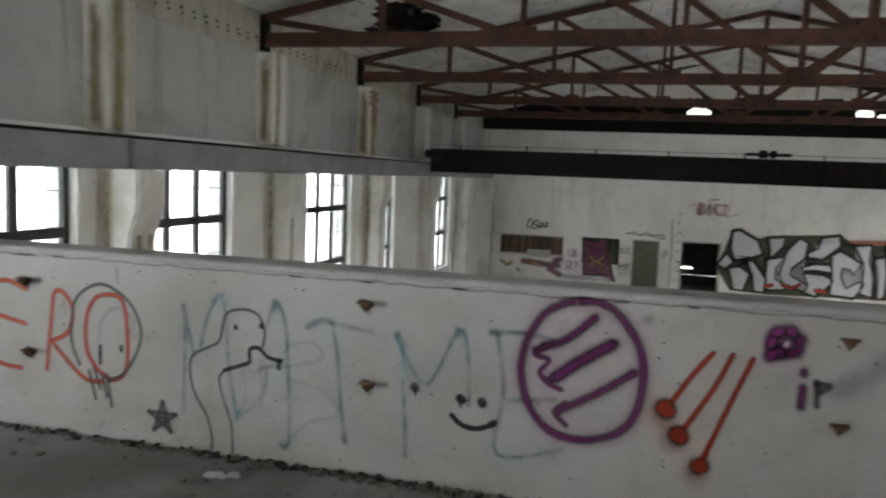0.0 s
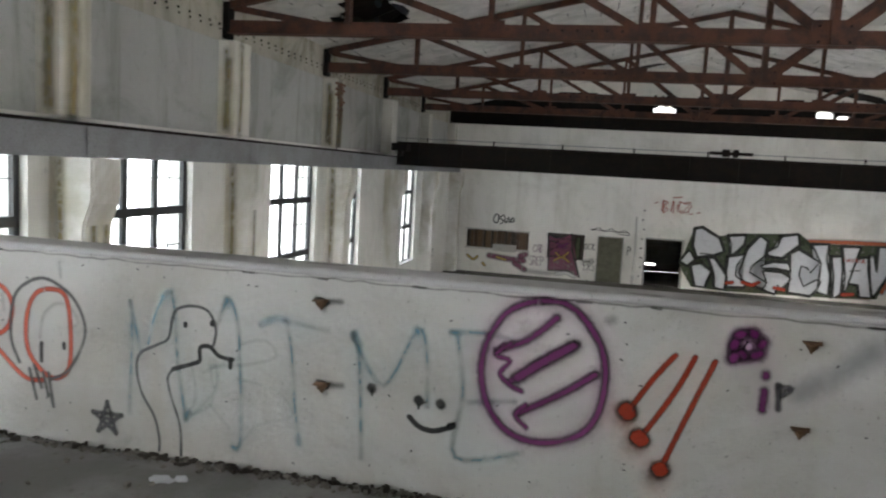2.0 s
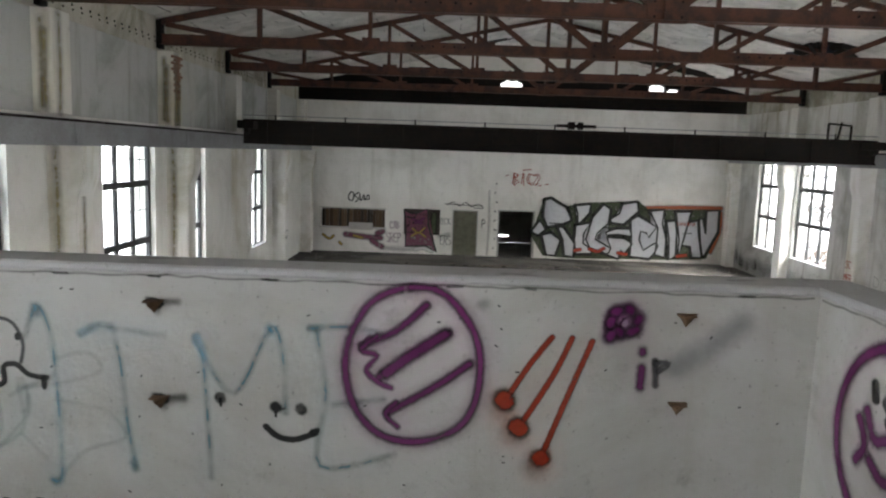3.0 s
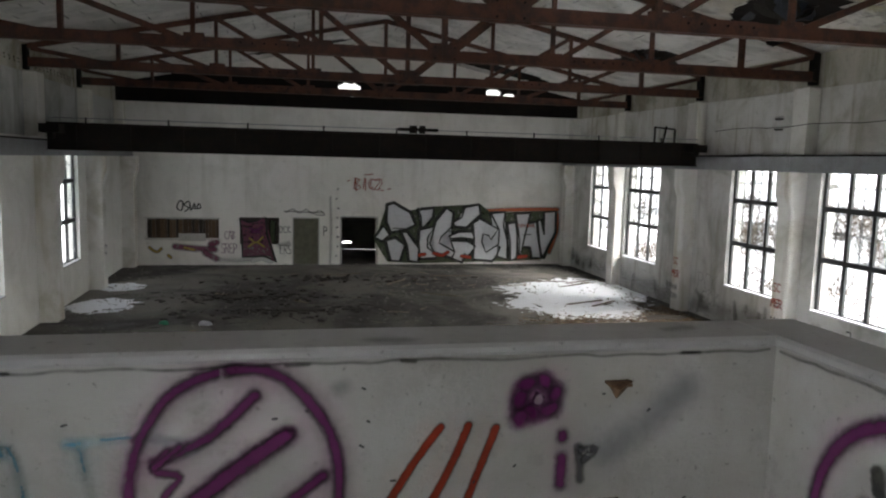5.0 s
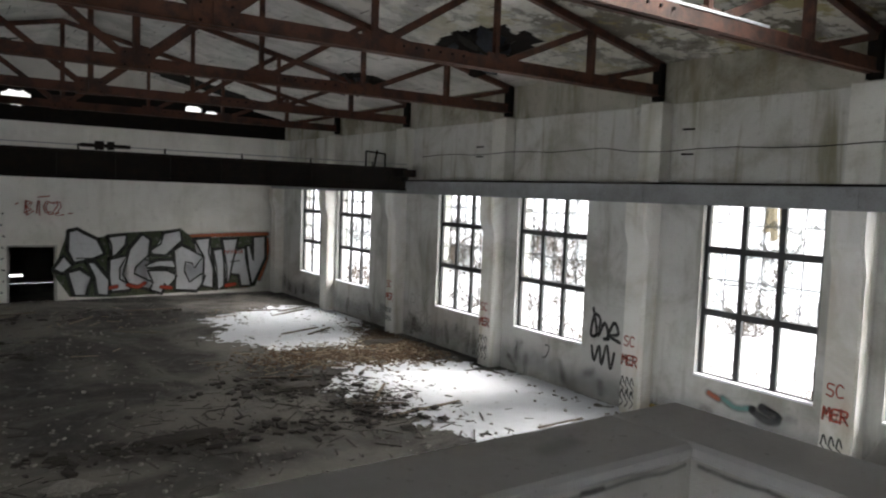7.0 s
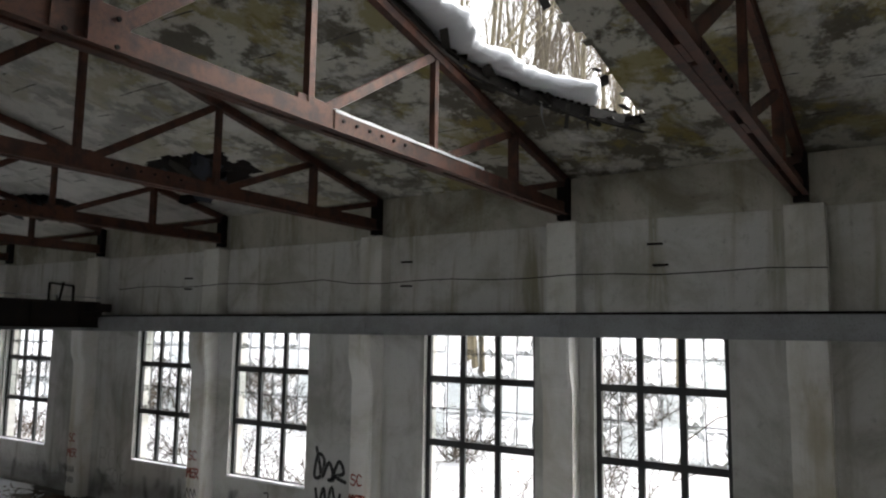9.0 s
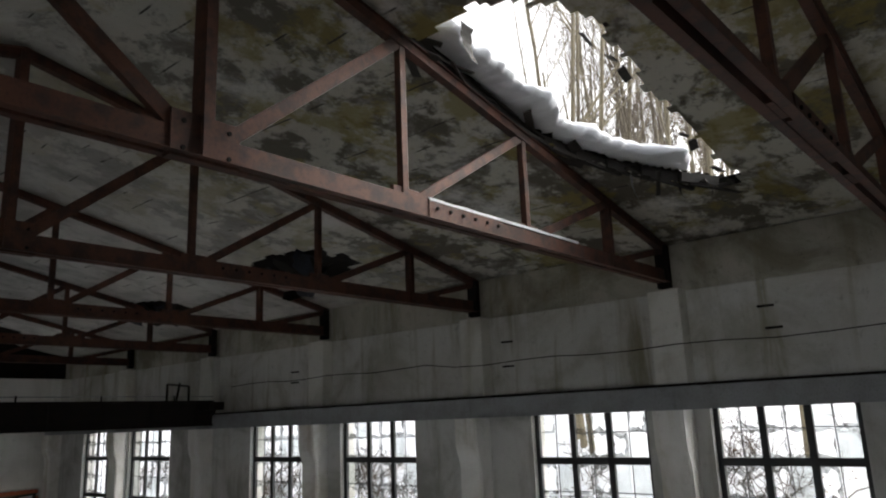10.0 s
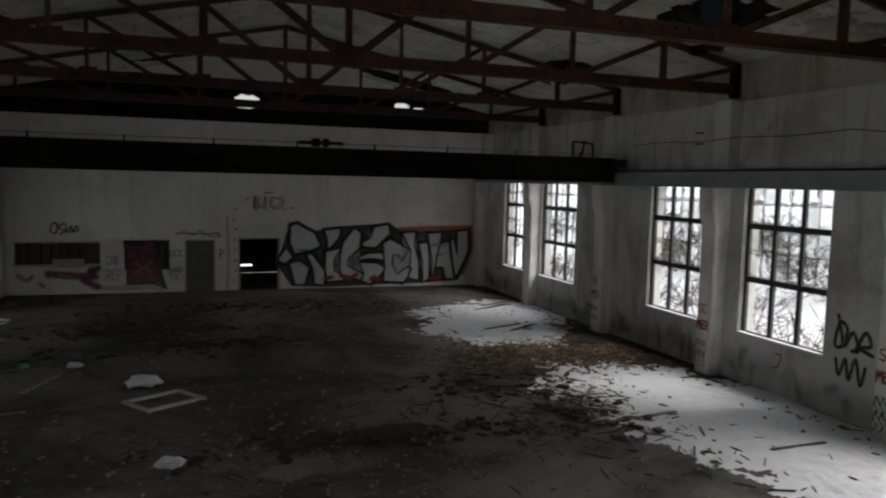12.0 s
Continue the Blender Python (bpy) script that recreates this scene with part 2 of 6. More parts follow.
def glass_material(name, dirt):
    """Thin old window glass: clear with a glossy coat, dusted by grime."""
    m, n, l, b = shader(name, (0.5, 0.5, 0.48), 0.6)
    out = n["Material Output"]
    p = position(n, l)
    clear = n.new("ShaderNodeBsdfTransparent")
    clear.inputs["Color"].default_value = (0.94, 0.96, 0.955, 1)
    gloss = n.new("ShaderNodeBsdfGlossy")
    gloss.inputs["Roughness"].default_value = 0.03
    a = n.new("ShaderNodeMixShader")
    a.inputs[0].default_value = 0.05
    l.new(clear.outputs[0], a.inputs[1])
    l.new(gloss.outputs[0], a.inputs[2])
    film = n.new("ShaderNodeBsdfDiffuse")
    film.inputs["Color"].default_value = (0.16, 0.16, 0.145, 1)
    z = n.new("ShaderNodeMixShader")
    l.new(steps(n, l, noise_of(n, l, p, 3.0, 6, 0.7), 0.35, 0.75, dirt * 0.4, dirt), z.inputs[0])
    l.new(a.outputs[0], z.inputs[1])
    l.new(film.outputs[0], z.inputs[2])
    l.new(z.outputs[0], out.inputs["Surface"])
    return m


M_FLOOR, M_PLAT = floor_material(), platform_material()
M_SNOW, M_SNOWOUT = snow_material("blown_snow", 0.35), snow_material("snow_field", 0.55)
M_GLASS = glass_material("grimy_broken_glass", 0.95)
M_CLEAR = glass_material("dusty_glass", 0.14)


# ---------------------------------------------------------------- large structure
def wall_along_y(name, x0, x1, openings, z1, material, label):
    """A long wall with openings (y0, y1, z0, z1) right through it."""
    bm = bmesh.new()
    y = YB
    for a, b, lo, hi in sorted(openings):
        box(bm, x0, x1, y, a, -0.2, z1)
        box(bm, x0, x1, a, b, -0.2, lo)
        box(bm, x0, x1, a, b, hi, z1)
        y = b
    box(bm, x0, x1, y, YF + 0.4, -0.2, z1)
    return tagged(part(name, bm, material), label, "wall", kind="structure")


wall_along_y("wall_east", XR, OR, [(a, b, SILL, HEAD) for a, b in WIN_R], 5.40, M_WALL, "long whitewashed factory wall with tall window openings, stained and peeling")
# west wall takes the paler plaster, its brighter lighting painted in
wall_along_y("wall_west", OL, XL, [(a, b, SILL, HEAD) for a, b in WIN_L], 5.40, M_LIT, "long whitewashed factory wall with tall window openings and damp streaks")

FAR_DOOR, FAR_CAB, FAR_WIN, FAR_MURAL = (3.17, 4.80, 0.0, 2.22), (0.89, 2.12, 0.0, 2.22), (-5.52, -2.40, 1.21, 2.11), (-1.48, 0.28, 0.95, 2.20)


def far_wall():
    bm = bmesh.new()
    x = OL
    for a, b, lo, hi in sorted([FAR_DOOR, FAR_CAB, FAR_WIN, FAR_MURAL]):
        box(bm, x, a, YF, YF + 0.4, -0.2, 7.25)
        if lo > 0:
            box(bm, a, b, YF, YF + 0.4, -0.2, lo)
        box(bm, a, b, YF, YF + 0.4, hi, 7.25)
        x = b
    box(bm, x, OR, YF, YF + 0.4, -0.2, 7.25)
    tagged(part("wall_north", bm, M_LIT), "white end wall of the hall covered in graffiti below", "wall", kind="structure")


far_wall()

GABLE_HOLES = [(2.95, 3.98, 7.86, 8.47), (10.0, 10.75, 8.05, 8.50), (10.85, 11.55, 7.92, 8.32), (12.3, 12.9, 7.98, 8.18)]


def gable(name, y, holes, material, label, z0=7.25, upper=None):
    """The triangular top of an end wall in upright boards, with ragged holes broken through it; upper: (height, material) of its plastered top."""
    ob = tagged(new(name), label, "wall", kind="structure")
    xs = sorted({OL, OR, XC, *[h[0] + (h[1] - h[0]) * k / 9 for h in holes for k in range(10)], *[OL + (OR - OL) * k / 24 for k in range(25)]})
    for a, b in zip(xs, xs[1:]):
        if b - a < 0.005:
            continue
        top = min(roof_z(a), roof_z(b)) + 0.25
        rnd = random.Random(int(a * 100))
        full = top
        if upper:
            top = min(top, upper[0] + rnd.uniform(-0.12, 0.12))
            if full > top:
                part("board", box(bmesh.new(), a, b, y, y + 0.3, top, full), upper[1], ob)
        h = next((h for h in holes if a >= h[0] - 1e-6 and b <= h[1] + 1e-6), None)
        spans = ((z0, top),)
        if h:
            u = ((a + b) - h[0] - h[1]) / (h[1] - h[0])
            half = (h[3] - h[2]) / 2 * math.sqrt(max(0.05, 1 - u ** 4))
            mid = (h[2] + h[3]) / 2 + rnd.uniform(-0.012, 0.012)
            spans = ((z0, mid - half + rnd.uniform(-0.02, 0.03)), (mid + half - rnd.uniform(-0.02, 0.03), top))
        for lo, hi in spans:
            if hi > lo:
                part("board", box(bmesh.new(), a, b, y, y + 0.3, lo, hi), material, ob)
    return ob


gable("gable_north", YF + 0.05, GABLE_HOLES, M_DARK, "near-black boarded gable with two broken holes letting in daylight", upper=(8.85, M_LIT))
SOUTH = [(-6.3, -3.3)]
bm = bmesh.new()
_x = OL
for _a, _b in SOUTH:
    box(bm, _x, _a, YB - 0.4, YB, -0.2, 7.25)
    box(bm, _a, _b, YB - 0.4, YB, -0.2, 3.7)
    box(bm, _a, _b, YB - 0.4, YB, 6.9, 7.25)
    _x = _b
box(bm, _x, OR, YB - 0.4, YB, -0.2, 7.25)
tagged(part("wall_south", bm, M_WALL), "plain plastered end wall behind the platform", "wall", kind="structure")
gable("gable_south", YB - 0.35, [], M_UPPER, "plain plastered gable behind the platform")

bm = bmesh.new()
bmesh.ops.create_grid(bm, x_segments=2, y_segments=2, size=0.5, matrix=Matrix.Translation(((OL + OR) / 2, (YB + YF) / 2, 0)) @ Matrix.Diagonal((OR - OL, YF - YB + 0.8, 1, 1)))
tagged(part("floor", bm, M_FLOOR), "dirty wet concrete hall floor strewn with rubbish", "floor", kind="structure")


# ---- roof: two slopes of boards with a broken hole in the east slope
def rim(x):
    """The lower torn edge of the hole in the east slope."""
    return 5.70 - 0.17 * max(0.0, x - 9.6) ** 2


def in_hole(x, y):
    """The ragged hole in the east slope: torn at its edges."""
    rag = 0.20 * noise.noise(Vector((x * 2.1, y * 2.1, 3.0))) + 0.12 * noise.noise(Vector((x * 6.0, y * 6.0, 1.0)))
    return 7.25 + rag < x < 12.95 and 3.56 + 0.4 * max(0.0, 8.3 - x) + rag < y < rim(x) + 0.5 * rag


def in_patch(x, y):
    """Where the ceiling board has fallen and shows the dark battens above."""
    for cx, cy, rx, ry in ((12.2, 14.0, 0.95, 1.7), (12.6, 21.4, 0.7, 1.2), (-4.6, 13.4, 0.6, 1.6), (10.0, 30.9, 2.4, 1.0), (1.2, 31.2, 2.0, 0.7)):
        u, v = (x - cx) / rx, (y - cy) / ry
        if u * u + v * v + 0.5 * noise.noise(Vector((x * 2.3, y * 2.3, 9.0))) < 1.0:
            return True
    return False


def roof_slope(name, x0, x1, nx, holes, material, label, dz=0.0, fine=0.0):
    bm = bmesh.new()
    ys = []
    y = YB - 0.5
    while y < YF + 0.7:
        ys.append(y)
        y += 0.09 if 2.6 < y < 6.6 or 11.5 < y < 16.5 else 0.3
    grid = {}
    for i in range(nx + 1):
        for j, y in enumerate(ys):
            x = x0 + (x1 - x0) * i / nx
            sag = 0.035 * noise.noise(Vector((x * 0.5, y * 0.5, 5.0))) + 0.012 * noise.noise(Vector((x * 3, y * 3, 2.0)))
            grid[i, j] = bm.verts.new((x, y, roof_z(x) + dz + sag))
    for i in range(nx):
        for j in range(len(ys) - 1):
            cx, cy = x0 + (x1 - x0) * (i + 0.5) / nx, (ys[j] + ys[j + 1]) / 2
            if not any(h(cx, cy) for h in holes):
                bm.faces.new((grid[i, j], grid[i, j + 1], grid[i + 1, j + 1], grid[i + 1, j]))
    return tagged(part(name, bm, material), label, "ceiling", kind="structure")


roof_slope("ceiling_east", XC, OR + 0.3, 120, [in_hole, in_patch], M_CEIL, "mouldy sloping ceiling with a snow-edged hole and fallen boards")
roof_slope("ceiling_west", XC, OL - 0.3, 60, [in_patch], M_CEIL, "mouldy sloping ceiling with dark fallen patches")
roof_slope("roof_east", XC, OR + 0.6, 120, [in_hole], M_DARK, "dark tarred roof boards above the ceiling, holed", 0.20)
roof_slope("roof_west", XC, OL - 0.6, 20, [], M_DARK, "dark tarred roof boards above the ceiling", 0.20)

# ---- platform on which the walk takes place, with its parapet
PX, PT = 2.13, 0.20              # inner corner of the parapet, its thickness
bm = box(bmesh.new(), XL, PX + PT, YB, PT, ZM - 0.30, ZM)
tagged(part("platform_floor", bm, M_PLAT), "grey dusty concrete platform floor with litter", "floor", kind="structure")


def parapet():
    bm = bmesh.new()
    box(bm, XL, PX + PT, 0.0, PT, ZM, ZP - 0.035)
    box(bm, PX, PX + PT, -3.0, 0.0, ZM, ZP - 0.035)
    ob = part("parapet", bm, M_PAR)
    tagged(ob, "low white plastered parapet covered in spray-paint drawings", "parapet", kind="structure")
    bm = bmesh.new()
    box(bm, XL, PX - 0.004, -0.012, PT + 0.02, ZP - 0.035, ZP, 0.010)
    box(bm, PX - 0.012, PX + PT + 0.02, -3.0, PT + 0.02, ZP - 0.0351, ZP + 0.001, 0.010)
    part("coping", bm, M_COPE, ob, "smooth grey cement coping")
    # the stair balustrade that climbs outside the corner
    bm = bmesh.new()
    v = []
    for x in (PX + PT + 0.14, PX + PT + 0.30):
        v.append([bm.verts.new(p) for p in ((x, -0.15, 3.3), (x, -0.15, 4.40), (x, -1.15, 6.20), (x, -1.15, 3.3))])
    bm.faces.new(v[0][::-1])
    bm.faces.new(v[1])
    for k in range(4):
        bm.faces.new((v[0][k], v[0][(k + 1) % 4], v[1][(k + 1) % 4], v[1][k]))
    bmesh.ops.recalc_face_normals(bm, faces=bm.faces[:])
    tagged(part("stair_balustrade", bm, M_PAR), "white plastered stair balustrade climbing beside the parapet", "balustrade", kind="structure")
    return ob


PARAPET = parapet()


# ---- columns with corbels, upper pilasters
def column(side, y, near):
    """Pier from the floor to the crane beam, with a corbel head and a pilaster above the beam."""
    s = 1 if side == "east" else -1
    w = XR if side == "east" else XL
    deep, under = (0.40, 4.939) if side == "east" else (0.52, 4.859)
    ob = thing("column", "whitewashed concrete wall column with a corbel under the crane beam", "column", "columns along the " + side + " wall", "structure", (w, y, 0))
    prof = [(0.0, -0.05), (deep, -0.05), (deep, 3.86), (deep + 0.02, 3.98), (deep + 0.12, 4.26), (deep + 0.14, 4.38), (deep + 0.14, under), (0.0, under)]
    bm = bmesh.new()
    a = [bm.verts.new((-s * d, -0.30, z)) for d, z in prof]
    b = [bm.verts.new((-s * d, 0.30, z)) for d, z in prof]
    bm.faces.new(a)
    bm.faces.new(b[::-1])
    for k in range(len(prof)):
        bm.faces.new((a[k], b[k], b[(k + 1) % len(prof)], a[(k + 1) % len(prof)]))
    bmesh.ops.recalc_face_normals(bm, faces=bm.faces[:])
    bmesh.ops.bevel(bm, geom=[e for e in bm.edges if abs(e.verts[0].co.y - e.verts[1].co.y) < 0.01 and abs(e.verts[0].co.x) > 0.3 and abs(e.verts[1].co.x) > 0.3], offset=0.03, segments=2, affect="EDGES")
    part("shaft", bm, M_PIER, ob)
    bm = box(bmesh.new(), -s * 0.17, s * REC, -0.31, 0.31, 5.402, 7.192, 0.01)
    part("pilaster", bm, M_PILASTER, ob)
    return ob


for y in BAYS:
    column("east", y, False)
    column("west", y, False)

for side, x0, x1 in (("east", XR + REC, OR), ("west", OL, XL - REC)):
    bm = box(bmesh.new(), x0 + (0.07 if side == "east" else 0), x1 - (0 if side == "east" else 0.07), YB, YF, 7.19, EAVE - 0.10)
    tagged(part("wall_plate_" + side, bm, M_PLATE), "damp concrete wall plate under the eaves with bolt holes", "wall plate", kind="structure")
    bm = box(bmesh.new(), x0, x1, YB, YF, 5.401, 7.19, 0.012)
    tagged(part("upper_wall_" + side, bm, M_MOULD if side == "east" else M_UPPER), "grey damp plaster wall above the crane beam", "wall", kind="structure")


# ---- crane runway beams and the bridge girder
def runway(side):
    s = 1 if side == "east" else -1
    inner = 13.97 if s > 0 else -5.97
    z0 = 4.94 if s > 0 else 4.86
    ob = thing("crane_beam_" + side, "long grey painted steel crane runway beam on the column corbels", "crane beam", kind="structure")
    bm = bmesh.new()
    x0, x1 = sorted((inner, inner + s * 0.30))
    box(bm, x0, x1, YB, YF - 0.02, z0, z0 + 0.03)
    box(bm, x0, x1, YB, YF - 0.02, z0 + 0.39, z0 + 0.42)
    web = inner + s * 0.03
    box(bm, min(web, web + s * 0.2), max(web, web + s * 0.2), YB, YF - 0.02, z0 + 0.03, z0 + 0.39)
    part("beam", bm, M_BEAM, ob)
    bm = box(bmesh.new(), inner + s * 0.12 - 0.03, inner + s * 0.12 + 0.03, YB, YF - 0.02, z0 + 0.42, z0 + 0.47)
    part("rail", bm, M_DARK, ob)
    for y in BAYS[1:-1]:
        bm = bmesh.new()
        box(bm, inner - 0.012 if s > 0 else inner, inner if s > 0 else inner + 0.012, y - 0.11, y + 0.11, z0 + 0.005, z0 + 0.41)
        for dz in (0.08, 0.2, 0.32):
            for dy in (-0.07, 0.07):
                box(bm, inner - 0.025 if s > 0 else inner, inner if s > 0 else inner + 0.025, y + dy - 0.014, y + dy + 0.014, z0 + dz - 0.014, z0 + dz + 0.014)
        part("splice_plate", bm, M_BEAM, ob, "bolted splice plate")
    for k, (a, b) in enumerate(((3.0, 6.2), (6.9, 9.4), (11.6, 14.2), (17.0, 19.0), (22.5, 25.0))):
        bm = box(bmesh.new(), inner + s * 0.04, inner + s * 0.26, a, b, z0 + 0.421, z0 + 0.455)
        part("packing_strip", bm, M_DARK, ob, "dark packing strip on the beam")


runway("east")
runway("west")


def bridge_crane():
    ob = thing("crane_bridge", "dark steel crane bridge spanning the hall with a handrail", "crane", at=(XC, 20.5, 5.4))
    ob_z = 5.4
    def rel(bm):
        bmesh.ops.translate(bm, verts=bm.verts, vec=(-XC, -20.5, -ob_z))
        return bm
    x0, x1 = -5.75, 13.75
    bm = bmesh.new()
    box(bm, x0, x1, 20.08, 20.30, 5.03, 5.07)
    box(bm, x0, x1, 20.08, 20.30, 5.72, 5.78)
    box(bm, x0, x1, 20.15, 20.21, 5.07, 5.72)
    for k in range(14):
        x = x0 + 0.7 + k * 1.4
        box(bm, x, x + 0.05, 20.09, 20.15, 5.07, 5.72)
    part("front_girder", rel(bm), M_DARK, ob)
    bm = bmesh.new()
    box(bm, x0, x1, 21.1, 21.4, 5.03, 5.78)
    part("rear_girder", rel(bm), M_DARK, ob)
    bm = box(bmesh.new(), x0, x1, 20.30, 21.1, 5.70, 5.74)
    part("walkway", rel(bm), M_DARK, ob)
    bm = rod(bmesh.new(), (x0, 20.12, 5.90), (x1, 20.12, 5.90), 0.014)
    part("handrail", rel(bm), M_BEAM, ob)
    for k in range(9):
        x = x0 + 1.0 + k * 2.15
        bm = rod(bmesh.new(), (x, 20.12, 5.77), (x, 20.12, 5.93), 0.025)
        part("insulator", rel(bm), M_DARK, ob)
    bm = bmesh.new()
    box(bm, 3.9, 5.1, 20.05, 20.25, 5.86, 5.95)
    box(bm, 4.25, 4.45, 20.02, 20.22, 5.80, 6.02)
    box(bm, 4.55, 4.7, 20.02, 20.22, 5.80, 6.02)
    part("collector", rel(bm), M_DARK, ob)
    for x in (-5.8, 13.3):
        bm = box(bmesh.new(), x, x + 0.5, 19.6, 21.9, 5.48, 5.72)
        part("end_carriage", rel(bm), M_DARK, ob)
        for y in (19.9, 21.6):
            bm = rod(bmesh.new(), (x + 0.2, y, 5.50), (x + 0.3, y, 5.50), 0.18, n=16)
            part("wheel", rel(bm), M_DARK, ob)
    bm = bmesh.new()
    for a, b in (((12.2, 20.1, 5.75), (12.2, 20.1, 6.25)), ((12.9, 20.1, 5.75), (12.9, 20.1, 6.2)), ((12.2, 20.1, 6.25), (12.9, 20.1, 6.2)), ((12.5, 20.1, 5.75), (12.6, 20.1, 6.3))):
        bar(bm, a, b, 0.05, 0.05)
    part("bracket_frame", rel(bm), M_DARK, ob)


bridge_crane()


# ---- roof trusses
SPAN = {1: XR + REC - XC - 0.03, -1: XC - XL + REC - 0.03}


RIVET = bpy.data.meshes.new("rivet")
_bm = rod(bmesh.new(), (0, -0.085, 0), (0, 0.085, 0), 0.024, n=8)
_bm.to_mesh(RIVET)
_bm.free()
RIVET.materials.append(M_DARK)


def truss(y):
    ob = thing("roof_truss", "rusty red riveted steel roof truss spanning the hall", "roof truss", "trusses under the roof", at=(XC, y, CHORD))
    top = lambda d: roof_z(XC + abs(d)) - 0.14 - CHORD
    for s in (1, -1):
        half = SPAN[s]
        nodes = [0.0, 0.268 * half, 0.528 * half, 0.778 * half, half]
        for side in (-0.045, 0.045):
            bm = bmesh.new()
            bar(bm, (0, side, 0.13), (s * half, side, 0.13), 0.012, 0.26)
            bar(bm, (0, side * 1.9, 0.006), (s * half, side * 1.9, 0.006), 0.10, 0.012)
            part("bottom_chord", bm, M_TRUSS, ob)
        bm = bmesh.new()
        bar(bm, (0, 0, top(0)), (s * half, 0, top(half)), 0.13, 0.13)
        bar(bm, (0, 0, top(0) + 0.07), (s * half, 0, top(half) + 0.07), 0.20, 0.014)
        part("top_chord", bm, M_TRUSS, ob)
        for k in range(1, 4):
            bm = bar(bmesh.new(), (s * nodes[k], 0, 0.02), (s * nodes[k], 0, top(nodes[k])), 0.10 if k < 3 else 0.17, 0.10, (1, 0, 0))
            part("post", bm, M_TRUSS, ob)
        for k in range(3):
            a, b = nodes[k], nodes[k + 1]
            bm = bar(bmesh.new(), (s * (a + 0.12), 0, 0.16), (s * (b - 0.08), 0, top(b) - 0.04), 0.08, 0.13 if k else 0.16)
            part("diagonal", bm, M_TRUSS, ob)
        bm = bar(bmesh.new(), (s * (nodes[3] + 0.1), 0, 0.14), (s * (half - 0.1), 0, top(half) - 0.05), 0.09, 0.12)
        part("end_diagonal", bm, M_TRUSS, ob)
        bm = box(bmesh.new(), s * half - 0.14, s * half + 0.02, -0.12, 0.12, -0.10, top(half) + 0.05)
        part("end_bracket", bm, M_DARK, ob)
        # splice with rivets
        bm = bmesh.new()
        x0, x1 = sorted((s * (nodes[1] + 0.40), s * (nodes[1] + 1.95)))
        box(bm, x0, x1, -0.064, 0.064, 0.02, 0.275)
        plate = part("splice", bm, M_TRUSS, ob, "riveted splice plates")
        for k in range(6):
            shared("rivet", RIVET, Matrix.Translation((x0 + 0.15 + k * 0.26, 0, 0.17)), plate)
        for nx in (nodes[1], nodes[2]):
            bm = box(bmesh.new(), s * nx - 0.2, s * nx + 0.25, -0.03, 0.03, 0.0, 0.34)
            part("gusset", bm, M_TRUSS, ob)
    bm = bar(bmesh.new(), (0, 0, 0.0), (0, 0, top(0)), 0.22, 0.12, (1, 0, 0))
    part("king_post", bm, M_TRUSS, ob)
    bm = box(bmesh.new(), -0.36, 0.36, -0.068, 0.068, -0.03, 0.42)
    plate = part("centre_gusset", bm, M_TRUSS, ob)
    for x in (-0.24, 0.0, 0.24):
        for z in (0.06, 0.32):
            shared("rivet", RIVET, Matrix.Translation((x, 0, z)), plate)
    return ob


_first = truss(TRUSSES[0])
for y in TRUSSES[1:]:
    copy_thing(_first, Matrix.Translation((XC, y, CHORD)))


# ---- windows
def pane_mesh(kind, w, h, seed):
    """A sheet of glass in the yz plane, whole or broken to a jagged remnant along its edges."""
    rnd = random.Random(seed)
    bm = bmesh.new()
    if kind == "whole":
        box(bm, -0.002, 0.002, 0, w, 0, h)
    else:
        n = 18
        rim, inner = [], []
        for k in range(n):
            t = k / n * 4
            e, f = int(t), t - int(t)
            p = [(f, 0), (1, f), (1 - f, 1), (0, 1 - f)][e]
            q = rnd.uniform(0.08, 0.55) if kind == "half" else rnd.uniform(0.02, 0.30)
            c = (0.5 + rnd.uniform(-0.1, 0.1), 0.5 + rnd.uniform(-0.15, 0.15))
            rim.append(bm.verts.new((0, p[0] * w, p[1] * h)))
            inner.append(bm.verts.new((0, (p[0] + (c[0] - p[0]) * q) * w, (p[1] + (c[1] - p[1]) * q) * h)))
        for k in range(n):
            bm.faces.new((rim[k], rim[(k + 1) % n], inner[(k + 1) % n], inner[k]))
        bmesh.ops.solidify(bm, geom=bm.faces[:], thickness=0.003)
    me = bpy.data.meshes.new("pane")
    bm.to_mesh(me)
    bm.free()
    me.materials.append(M_CLEAR if kind == "whole" else M_GLASS)
    return me


PANES = {}


def pane(kind, w, h, seed):
    key = (kind, round(w, 2), round(h, 2), seed % 4)
    if key not in PANES:
        PANES[key] = pane_mesh(kind, w, h, hash(key[1:]) % 1000 + len(kind))
    return PANES[key]


